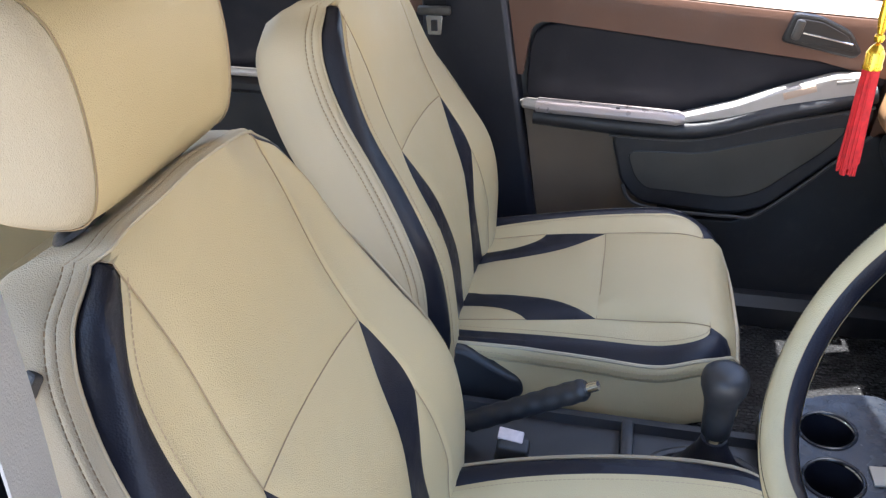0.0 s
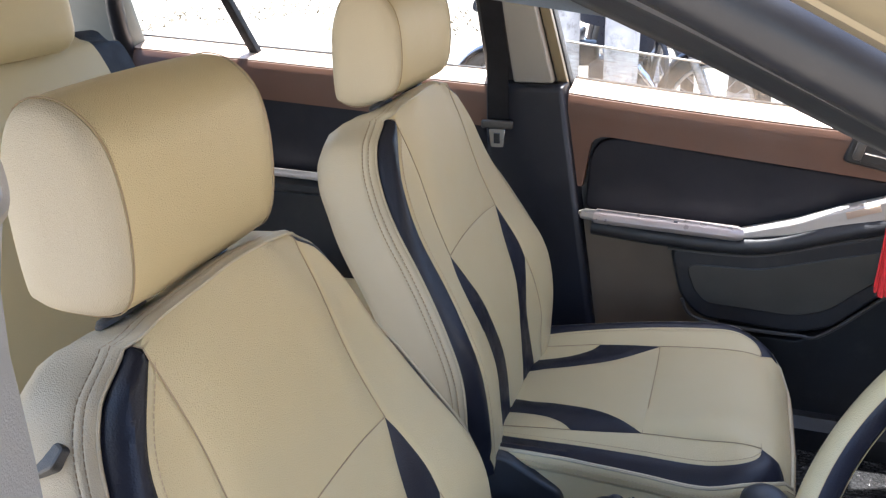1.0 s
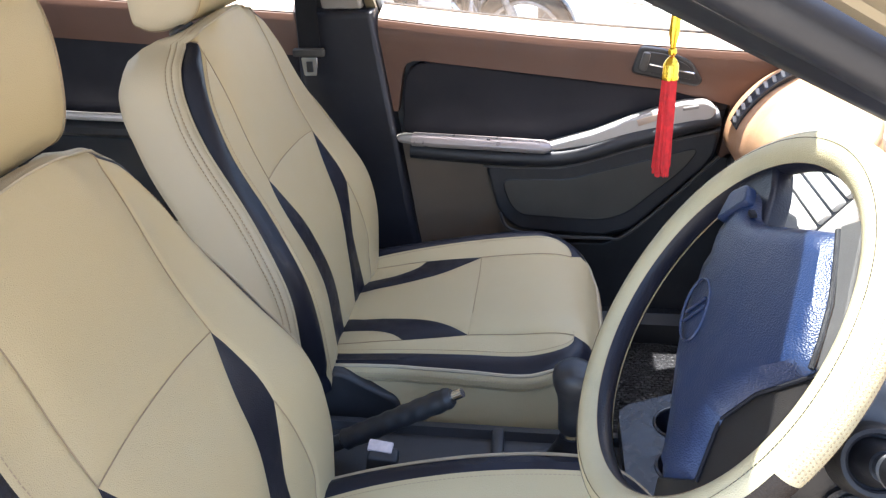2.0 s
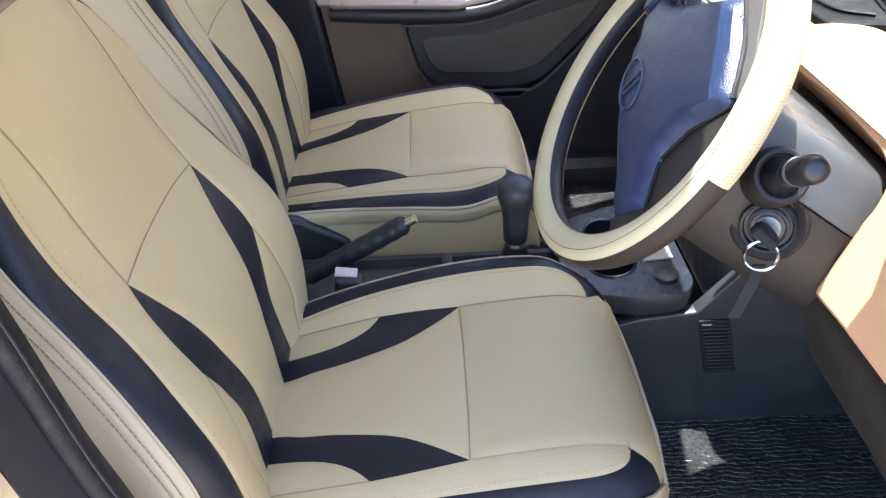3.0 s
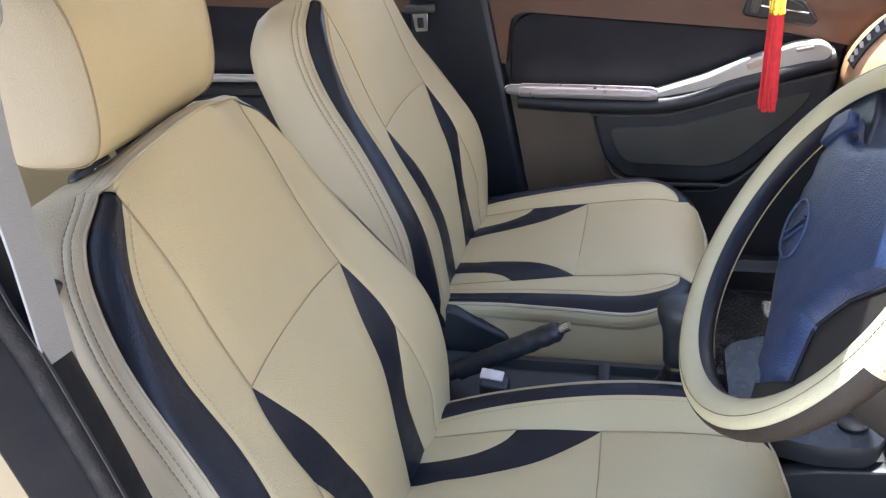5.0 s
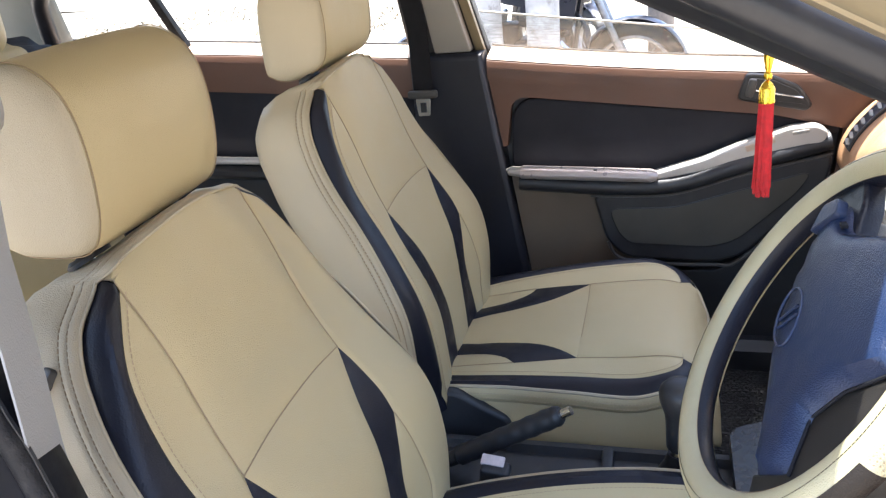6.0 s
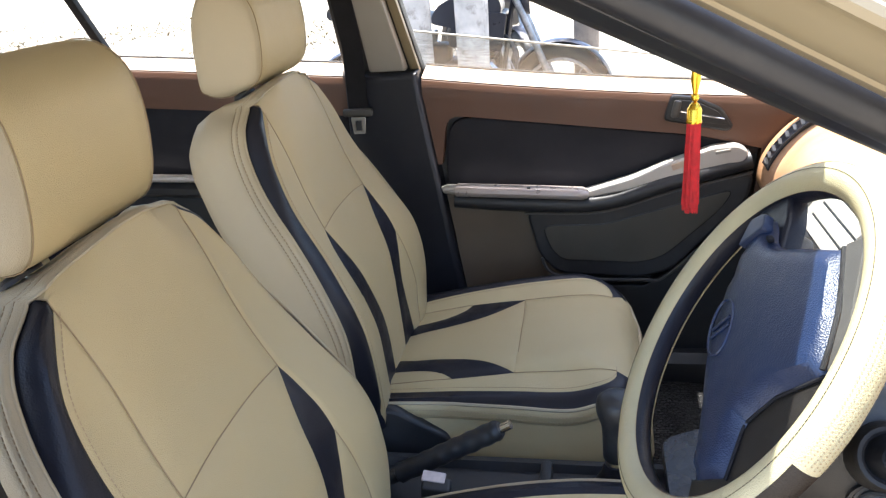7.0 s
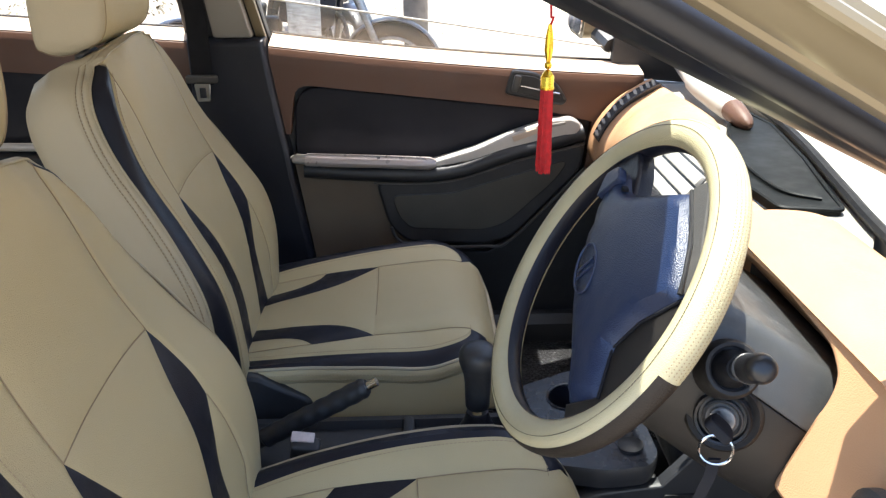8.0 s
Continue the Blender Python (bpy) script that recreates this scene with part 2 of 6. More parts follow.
dn.links.new(df.outputs[0], m2.inputs[2])
dn.links.new(m2.outputs[0], dn.nodes["Material Output"].inputs[0])


# ---- modelling helpers ----
sharp_keys = {}


def link(name, bm, material, parent=None, label="", smooth=True, angle=None):
    me = bpy.data.meshes.new(name)
    bm.normal_update()
    bm.to_mesh(me)
    bm.free()
    me.materials.append(material)
    if smooth:
        me.polygons.foreach_set("use_smooth", [True] * len(me.polygons))
        me.set_sharp_from_angle(angle=radians(angle or 40))
        for p in me.polygons:
            if p.loop_total > 4:
                for k in p.edge_keys:
                    edge_of = sharp_keys.setdefault(me.name, {tuple(sorted(e.vertices)): e.index for e in me.edges})
                    me.edges[edge_of[tuple(sorted(k))]].use_edge_sharp = True
    ob = new(name, me)
    if parent is not None:
        ob.parent = parent
    if label:
        ob["label"] = label
    return ob


def part(name, bm, material, parent, label="", **k):
    return link(name, bm, material, parent, label, **k)


def thing(name, label, category, at=(0, 0, 0), group="", kind=""):
    e = new(name)
    e.empty_display_size = 0.05
    e.location = at
    return tagged(e, label, category, group, kind)


def structure(name, bm, material, label="", category="", **k):
    return tagged(link(name, bm, material, **k), label, category, kind="structure")


def catmull(pts, n=8, closed=False):
    """A smooth curve through a few points."""
    P = [Vector(p) for p in pts]
    out, m = [], len(P)
    for i in range(m if closed else m - 1):
        if closed:
            a, b, c, d = P[i - 1], P[i], P[(i + 1) % m], P[(i + 2) % m]
        else:
            a, b, c, d = P[max(i - 1, 0)], P[i], P[i + 1], P[min(i + 2, m - 1)]
        for k in range(n):
            t = k / n
            out.append(0.5 * ((2 * b) + (c - a) * t + (2 * a - 5 * b + 4 * c - d) * t * t + (3 * b - a - 3 * c + d) * t ** 3))
    if not closed:
        out.append(P[-1].copy())
    return out


def table(tab, x):
    """A smooth value read from a short table."""
    n = len(tab)
    if x <= tab[0][0]:
        return tab[0][1]
    for i in range(n - 1):
        if x <= tab[i + 1][0]:
            (x0, y0), (x1, y1) = tab[i], tab[i + 1]
            a, b = tab[max(i - 1, 0)], tab[min(i + 2, n - 1)]
            m0, m1, d = (y1 - a[1]) / (x1 - a[0]), (b[1] - y0) / (b[0] - x0), x1 - x0
            t = (x - x0) / d
            return (2 * t ** 3 - 3 * t * t + 1) * y0 + (t ** 3 - 2 * t * t + t) * d * m0 + (3 * t * t - 2 * t ** 3) * y1 + (t ** 3 - t * t) * d * m1
    return tab[-1][1]


def smooth(a, b, x):
    t = min(1, max(0, (x - a) / (b - a)))
    return t * t * (3 - 2 * t)


def tube(pts, r, sides=8, closed=False, flat=1.0, bm=None, cap=True):
    """A round or flattened tube along points; r a number or one for each point."""
    bm = bm or bmesh.new()
    P = [Vector(p) for p in pts]
    n = len(P)
    rings, up = [], None
    for i, p in enumerate(P):
        if closed:
            t = (P[(i + 1) % n] - P[i - 1])
        else:
            t = (P[min(i + 1, n - 1)] - P[max(i - 1, 0)])
        t = t.normalized() if t.length > 1e-9 else Vector((0, 0, 1))
        if up is None:
            up = t.orthogonal().normalized() if abs(t.z) > 0.95 else (Vector((0, 0, 1)) - t * t.z).normalized()
        else:
            up = up - t * up.dot(t)
            up = up.normalized() if up.length > 1e-6 else t.orthogonal().normalized()
        side = t.cross(up)
        rr = r[i] if isinstance(r, (list, tuple)) else r
        rings.append([bm.verts.new(p + (up * math.cos(a) * rr * flat + side * math.sin(a) * rr)) for a in (2 * math.pi * k / sides for k in range(sides))])
    for i in range(n if closed else n - 1):
        A, B = rings[i], rings[(i + 1) % n]
        for k in range(sides):
            bm.faces.new((A[k], A[(k + 1) % sides], B[(k + 1) % sides], B[k]))
    if cap and not closed:
        bm.faces.new(rings[0])
        bm.faces.new(rings[-1][::-1])
    bmesh.ops.recalc_face_normals(bm, faces=bm.faces)
    return bm


def box(size, at=(0, 0, 0), bevel=0.004, seg=2, m=None, bm=None):
    """A box with rounded edges, centred at a point."""
    b = bmesh.new()
    bmesh.ops.create_cube(b, size=1)
    bmesh.ops.scale(b, vec=size, verts=b.verts)
    if bevel:
        bmesh.ops.bevel(b, geom=b.edges[:], offset=min(bevel, min(size) * 0.45), segments=seg, profile=0.5, affect="EDGES")
    if m is not None:
        bmesh.ops.transform(b, matrix=m, verts=b.verts)
    bmesh.ops.translate(b, vec=at, verts=b.verts)
    if bm is None:
        return b
    me = bpy.data.meshes.new("tmp")
    b.to_mesh(me)
    b.free()
    bm.from_mesh(me)
    bpy.data.meshes.remove(me)
    return bm


def prism(outline, depth, to_world, bevel=0.003, seg=2, bm=None):
    """A plate cut to a flat outline (a, b), thick along c, with rounded edges; to_world maps (a, b, c)."""
    b = bmesh.new()
    vs = [b.verts.new((p[0], p[1], 0)) for p in outline]
    f = b.faces.new(vs)
    r = bmesh.ops.extrude_face_region(b, geom=[f])
    top = [v for v in r["geom"] if isinstance(v, bmesh.types.BMVert)]
    bmesh.ops.translate(b, vec=(0, 0, depth), verts=top)
    bmesh.ops.recalc_face_normals(b, faces=b.faces)
    if bevel:
        es = [e for e in b.edges if abs(e.verts[0].co.z - depth) < 1e-6 and abs(e.verts[1].co.z - depth) < 1e-6]
        bmesh.ops.bevel(b, geom=es, offset=bevel, segments=seg, profile=0.5, affect="EDGES", clamp_overlap=True)
    for v in b.verts:
        v.co = Vector(to_world(*v.co))
    bmesh.ops.recalc_face_normals(b, faces=b.faces)
    return b


def lathe(profile, m, sides=24):
    """A turned body from (radius, height) pairs."""
    b = bmesh.new()
    rings = []
    for r, z in profile:
        rings.append([b.verts.new((r * math.cos(a), r * math.sin(a), z)) for a in (2 * math.pi * k / sides for k in range(sides))])
    for A, B in zip(rings, rings[1:]):
        for k in range(sides):
            b.faces.new((A[k], A[(k + 1) % sides], B[(k + 1) % sides], B[k]))
    b.faces.new(rings[0][::-1])
    b.faces.new(rings[-1])
    bmesh.ops.remove_doubles(b, verts=b.verts, dist=1e-5)
    bmesh.ops.transform(b, matrix=m, verts=b.verts)
    bmesh.ops.recalc_face_normals(b, faces=b.faces)
    return b


def seg_dist(p, a, b):
    ab = b - a
    t = max(0, min(1, (p - a).dot(ab) / max(ab.length_squared, 1e-12)))
    return (p - a - ab * t).length


def panel(outline, surf, cell=0.016, sink=0.0022, width=0.006, lift=0.0):
    """A stitched cover panel: a flat outline (u, v) laid on surf(u, v, out), its rim pulled down into the seam."""
    b = bmesh.new()
    O = []
    for p in outline:
        q = Vector((p[0], p[1], 0))
        if not O or (q - O[-1]).length > 1e-4:
            O.append(q)
    if (O[0] - O[-1]).length < 1e-4:
        O.pop()
    area = sum(O[i - 1].x * O[i].y - O[i].x * O[i - 1].y for i in range(len(O)))
    if area < 0:
        O.reverse()
    f = b.faces.new([b.verts.new(p) for p in O])
    for w in (0.35, 0.65):
        bmesh.ops.inset_region(b, faces=[f], thickness=width * w, use_even_offset=True)
    us, vs = [p.x for p in O], [p.y for p in O]
    for axis, lo, hi in ((0, min(us), max(us)), (1, min(vs), max(vs))):
        k = max(1, int((hi - lo) / cell))
        for i in range(1, k):
            c = lo + (hi - lo) * i / k
            pt, nr = ((c, 0, 0), (1, 0, 0)) if axis == 0 else ((0, c, 0), (0, 1, 0))
            bmesh.ops.bisect_plane(b, geom=b.verts[:] + b.edges[:] + b.faces[:], dist=1e-6, plane_co=pt, plane_no=nr)
    bmesh.ops.triangulate(b, faces=[g for g in b.faces if len(g.verts) > 4])
    segs = [(O[i - 1], O[i]) for i in range(len(O))]
    for v in b.verts:
        d = min(seg_dist(v.co, s, e) for s, e in segs)
        out = lift - sink * math.exp(-(d / (width * 0.45)) ** 2)
        v.co = surf(v.co.x, v.co.y, out)
    return b


def strip_panel(inner, outer, surf, h0, h1, rows=60, cols=10, sink=0.0022, width=0.006):
    """A long narrow cover panel between two curves (u, v) read at the same v."""
    def at_v(curve, v):
        for (a, b), (c, d) in zip(curve, curve[1:]):
            if (b - v) * (d - v) <= 0 and b != d:
                return a + (c - a) * (v - b) / (d - b)
        return min(curve, key=lambda p: abs(p[1] - v))[0]
    b = bmesh.new()
    R = []
    for i in range(rows + 1):
        v = h0 + (h1 - h0) * i / rows
        u0, u1 = at_v(inner, v), at_v(outer, v)
        row = []
        for k in range(cols + 1):
            t = 0.5 - 0.5 * math.cos(math.pi * k / cols)
            d = min(t, 1 - t) * abs(u1 - u0)
            row.append(b.verts.new(surf(u0 + (u1 - u0) * t, v, -sink * math.exp(-(d / (width * 0.45)) ** 2))))
        R.append(row)
    for A, B in zip(R, R[1:]):
        for k in range(cols):
            b.faces.new((A[k], A[k + 1], B[k + 1], B[k]))
    bmesh.ops.remove_doubles(b, verts=b.verts, dist=1e-5)
    bmesh.ops.recalc_face_normals(b, faces=b.faces)
    return b


def dashes(pts, step, length, wide, high, normal_of=None):
    """Stitches along a line, joined in one mesh."""
    P = [Vector(p) for p in pts]
    acc, verts, faces, nxt = 0.0, [], [], step * 0.5
    for a, b in zip(P, P[1:]):
        L = (b - a).length
        if L < 1e-9:
            continue
        t = (b - a) / L
        while nxt <= acc + L:
            c = a + t * (nxt - acc)
            s = t.orthogonal().normalized()
            u = t.cross(s)
            base = len(verts)
            for i in (-0.5, 0.5):
                for k in range(4):
                    ang = math.pi / 4 + k * math.pi / 2
                    verts.append(c + t * i * length + s * math.cos(ang) * wide + u * math.sin(ang) * high)
            for k in range(4):
                faces.append((base + k, base + (k + 1) % 4, base + 4 + (k + 1) % 4, base + 4 + k))
            faces.append((base, base + 3, base + 2, base + 1))
            faces.append((base + 4, base + 5, base + 6, base + 7))
            nxt += step
        acc += L
    me = bpy.data.meshes.new("tmp")
    me.from_pydata([tuple(v) for v in verts], [], faces)
    bm = bmesh.new()
    bm.from_mesh(me)
    bpy.data.meshes.remove(me)
    return bm


# ---- setting: ground and car body ----
def grid_sheet(x0, x1, y0, y1, nx, ny, z):
    b = bmesh.new()
    V = [[b.verts.new((x0 + (x1 - x0) * i / nx, y0 + (y1 - y0) * k / ny, z(x0 + (x1 - x0) * i / nx, y0 + (y1 - y0) * k / ny))) for k in range(ny + 1)] for i in range(nx + 1)]
    for i in range(nx):
        for k in range(ny):
            b.faces.new((V[i][k], V[i + 1][k], V[i + 1][k + 1], V[i][k + 1]))
    return b


structure("ground", grid_sheet(-400, 400, -400, 400, 80, 80, lambda x, y: 0.0), DUST, "dusty sunlit earth and concrete yard", "ground")

# Added wall, out of view: cuts horizon light through the windscreen.
structure("wall_light_block", box((0.25, 9.5, 3.2), (4.6, -1.5, 1.6), 0.02), WALLP, "unseen plain wall added in front of the car to block horizon light", "wall")

YC = 0.345                     # the car's middle line; its two sides mirror about it


def sweep(profile, xs, y_of=None, cap=True):
    """A wall swept along x: profile(x) gives (y, z) points."""
    b = bmesh.new()
    rings = [[b.verts.new((x, y, z)) for y, z in profile(x)] for x in xs]
    n = len(rings[0])
    for A, B in zip(rings, rings[1:]):
        for k in range(n):
            b.faces.new((A[k], A[(k + 1) % n], B[(k + 1) % n], B[k]))
    if cap:
        b.faces.new(rings[0][::-1])
        b.faces.new(rings[-1])
    bmesh.ops.recalc_face_normals(b, faces=b.faces)
    return b


def span(a, b, n):
    return [a + (b - a) * i / (n - 1) for i in range(n)]


# floor pan with the tunnel
structure("floor", sweep(lambda x: [(-0.40, 0.20), (-0.40, 0.25), (0.22, 0.25), (0.25, 0.40), (0.44, 0.40), (0.47, 0.25), (1.09, 0.25), (1.09, 0.20)], span(-1.0, 1.25, 3)), CARPET, "dark carpeted car floor with a raised tunnel", "floor")

# firewall closing the foot wells
structure("wall_front", box((0.06, 1.50, 0.75), (1.26, YC, 0.60), 0.02), CARPET, "dark carpeted bulkhead in front of the foot wells", "bulkhead")
structure("wall_rear", box((0.05, 1.40, 0.95), (-1.30, YC, 0.65), 0.02), PLASTIC, "dark panel behind the rear seat", "panel")

# roof with its lining
def roof_z(x, y):
    return 1.475 - 0.10 * ((y - YC) / 0.55) ** 2 - 0.06 * (max(0, x + 0.1) / 0.55) ** 2 - 0.05 * (max(0, -0.4 - x) / 0.8) ** 2


def roof_sheet(off):
    """The roof ends forward in a bowed header, its unseen edge shaped to place sunlight."""
    b = grid_sheet(0, 1, YC - 0.54, YC + 0.54, 14, 14, lambda x, y: 0.0)
    for v in b.verts:
        # bow chosen so sun reaches the near wheel rim but misses the hub
        front = 0.60 - 0.15 * ((v.co.y - YC) / 0.54) ** 2
        v.co.x = -1.25 + (front + 1.25) * v.co.x
        v.co.z = roof_z(v.co.x, v.co.y) + off
    return b


for nm, off, mt, lab in (("roof", 0.0, PAINT, "champagne painted steel car roof"), ("ceiling", -0.03, LINER, "pale fabric headliner under the roof")):
    structure(nm, roof_sheet(off), mt, lab, "roof" if nm == "roof" else "ceiling")

# windscreen
def pane(corners, n=6, bow=(0, 0, 0)):
    b = bmesh.new()
    a, c, d, e = [Vector(p) for p in corners]
    V = []
    for i in range(n + 1):
        row = []
        for k in range(n + 1):
            s, t = i / n, k / n
            p = a.lerp(c, s).lerp(e.lerp(d, s), t) + Vector(bow) * math.sin(math.pi * s)
            row.append(b.verts.new(p))
        V.append(row)
    for i in range(n):
        for k in range(n):
            b.faces.new((V[i][k], V[i + 1][k], V[i + 1][k + 1], V[i][k + 1]))
    return b


def glass(name, corners, label, bow=(0, 0, 0)):
    ob = structure(name, pane(corners, bow=bow), TINTED, label, "window")
    return ob


glass("window_1", ((1.22, -0.33, 1.00), (1.22, 1.02, 1.00), (0.45, 0.85, 1.40), (0.45, -0.16, 1.40)), "clear raked windscreen", bow=(0.10, 0, 0))

def round_poly(pts, r=0.02, n=4):
    """Rounds the corners of a flat outline."""
    out, m = [], len(pts)
    P = [Vector((p[0], p[1])) for p in pts]
    for i in range(m):
        p, a, b = P[i], P[i - 1], P[(i + 1) % m]
        ra = min(r if len(pts[i]) < 3 else pts[i][2], (a - p).length * 0.45, (b - p).length * 0.45)
        s, e = p + (a - p).normalized() * ra, p + (b - p).normalized() * ra
        for k in range(n + 1):
            t = k / n
            out.append((s * (1 - t) ** 2 + p * 2 * t * (1 - t) + e * t * t)[:])
    return out


# ---- near side: door opening ----
def pillar(name, pts, widths, material, label, parent=None, sides=10, flat=0.6):
    b = tube(catmull(pts, 6), [w for w in widths for _ in (0,)] if len(widths) == 1 else None or [table([(i / (len(widths) - 1), w) for i, w in enumerate(widths)], k / (len(pts) * 6 - 6)) for k in range(len(pts) * 6 - 5)], sides, flat=flat)
    if parent is not None:
        return part(name, b, material, parent, label)
    return structure(name, b, material, label, "pillar")


def ribbon(pts, across, thick, bm=None):
    """A flat band along points, with a width vector and a thickness vector."""
    b = bm or bmesh.new()
    A, T = Vector(across), Vector(thick)
    rings = []
    for p in pts:
        p = Vector(p)
        rings.append([b.verts.new(p + A * s + T * t) for s, t in ((-0.5, -0.5), (0.5, -0.5), (0.5, 0.5), (-0.5, 0.5))])
    for R, S in zip(rings, rings[1:]):
        for k in range(4):
            b.faces.new((R[k], R[(k + 1) % 4], S[(k + 1) % 4], S[k]))
    b.faces.new(rings[0][::-1])
    b.faces.new(rings[-1])
    bmesh.ops.recalc_face_normals(b, faces=b.faces)
    return b


AP = tagged(new("pillar_a_near"), "champagne windscreen pillar with dark inner trim and black rubber seal", "pillar", kind="structure")


def ap_line(y, z, s, bulge=0.0):
    """An edge of the raked pillar: height z at x = 0.4, falling by s for each metre forward."""
    return lambda x: (x, y, z - s * (x - 0.4) - 0.12 * max(0, 0.3 - x) ** 2 * 4)


def band(edges, xs):
    """A curved skin between lines along x."""
    b = bmesh.new()
    R = [[b.verts.new(e(x)) for e in edges] for x in xs]
    for A, B in zip(R, R[1:]):
        for i in range(len(A)):
            b.faces.new((A[i], A[(i + 1) % len(A)], B[(i + 1) % len(A)], B[i]))
    b.faces.new(R[0][::-1])
    b.faces.new(R[-1])
    bmesh.ops.recalc_face_normals(b, faces=b.faces)
    return b


ap_x = span(-0.02, 1.05, 14)
part("inner_trim", band([ap_line(-0.180, 1.268, 0.49), ap_line(-0.200, 1.2597, 0.48), ap_line(-0.225, 1.266, 0.49), ap_line(-0.232, 1.272, 0.49), ap_line(-0.240, 1.274, 0.50), ap_line(-0.244, 1.284, 0.50), ap_line(-0.235, 1.300, 0.50), ap_line(-0.19, 1.290, 0.49)], ap_x), SEAL, AP, "blue-black plastic inner trim")
part("seal", tube([ap_line(-0.258, 1.291, 0.52)(x) for x in ap_x], 0.013, 10), SEAL, AP, "black rubber door seal")
part("seal_lip", tube([ap_line(-0.2475, 1.2805, 0.51)(x) for x in ap_x], 0.004, 6), RUBBER, AP)
part("post", band([ap_line(-0.270, 1.304, 0.54), ap_line(-0.292, 1.303, 0.54), ap_line(-0.306, 1.306, 0.54), ap_line(-0.311, 1.313, 0.54), ap_line(-0.318, 1.314, 0.54), ap_line(-0.324, 1.309, 0.54), ap_line(-0.340, 1.314, 0.54), ap_line(-0.346, 1.322, 0.54), ap_line(-0.356, 1.328, 0.54), ap_line(-0.35, 1.345, 0.54), ap_line(-0.27, 1.33, 0.54)], ap_x), PAINT, AP, "champagne painted steel post")
part("gutter", tube([ap_line(-0.357, 1.333, 0.54)(x) for x in ap_x], 0.005, 8), PAINT, AP)

# near B-pillar
BP = tagged(new("pillar_b_near"), "champagne door pillar with black inner trim and rubber seal", "pillar", kind="structure")
bp = catmull([(0.060, 0, 0.30), (0.050, 0, 0.60), (0.033, 0, 0.726), (0.013, 0, 0.82), (-0.005, 0, 0.94), (-0.020, 0, 1.03), (-0.036, 0, 1.12), (-0.09, 0.04, 1.40)], 6)
def bp_at(dx, y):
    return [(p.x + dx, y + p.y, p.z) for p in bp]
def bp_skin(cols):
    b = bmesh.new()
    R = [[b.verts.new((p.x + dx, y + p.y, p.z)) for dx, y in cols] for p in bp]
    for A, B in zip(R, R[1:]):
        for i in range(len(A)):
            b.faces.new((A[i], A[(i + 1) % len(A)], B[(i + 1) % len(A)], B[i]))
    b.faces.new(R[0][::-1])
    b.faces.new(R[-1])
    bmesh.ops.recalc_face_normals(b, faces=b.faces)
    return b
part("inner_trim", bp_skin([(-0.002, -0.342), (-0.001, -0.337), (-0.016, -0.303), (-0.022, -0.298), (-0.13, -0.296), (-0.13, -0.342)]), DOORSEAL, BP, "black plastic pillar trim")
part("welt", tube(bp_at(-0.003, -0.345), 0.0075, 10), RUBBER, BP, "worn fuzzy black rubber door welt")
part("welt_lip", tube(bp_at(0.001, -0.340), 0.003, 6), PLASTIC, BP)
part("seal", bp_skin([(-0.008, -0.349), (-0.012, -0.356), (-0.018, -0.368), (-0.027, -0.380), (-0.05, -0.380), (-0.05, -0.345)]), DOORSEAL, BP, "smooth blue-black door seal")
part("post", bp_skin([(-0.024, -0.376), (-0.036, -0.386), (-0.060, -0.392), (-0.24, -0.40), (-0.24, -0.36), (-0.06, -0.36)]), PAINT, BP, "champagne painted pillar skin")
part("striker_dish", lathe([(0, 0.0), (0.060, 0.0), (0.056, 0.004), (0.044, 0.006), (0, 0.006)], Matrix.Translation((-0.075, -0.392, 0.875)) @ Matrix.Rotation(radians(90), 4, "X"), 28), PAINT, BP)
part("striker_plate", prism(round_poly([(-0.105, 0.845), (-0.048, 0.850), (-0.036, 0.875), (-0.040, 0.900), (-0.062, 0.912), (-0.105, 0.908)], 0.006), 0.007, lambda a, c, e: (a, -0.398 - e, c), 0.002), ZINC, BP, "zinc door striker plate")
part("striker_loop", tube(catmull([(-0.085, -0.40, 0.862), (-0.085, -0.435, 0.862), (-0.085, -0.435, 0.895), (-0.085, -0.40, 0.895)], 4), 0.006, 8), ZINC, BP, "steel striker loop")
for dz_ in (-0.018, 0.018):
    part("bolt", lathe([(0, 0), (0.010, 0), (0.009, 0.005), (0.005, 0.006), (0.004, 0.003), (0, 0.003)], Matrix.Translation((-0.056, -0.404, 0.877 + dz_)) @ Matrix.Rotation(radians(90), 4, "X"), 12), ZINC, BP)
# near sill
structure("sill_near", sweep(lambda x: [(-0.37, 0.25), (-0.37, 0.33), (-0.39, 0.35), (-0.45, 0.345), (-0.47, 0.32), (-0.47, 0.18), (-0.37, 0.18)], span(-0.1, 1.2, 3)), PAINT, "champagne painted door sill", "sill")

# ---- far side: doors and pillars ----
YD = 1.09


def dz(x):
    """Height of the window ledge along the far front door."""
    return 1.020 - 0.125 * x + 0.045 * max(0, x) ** 2


def door_map(y):
    return lambda a, b, c: (a, y - c, b)


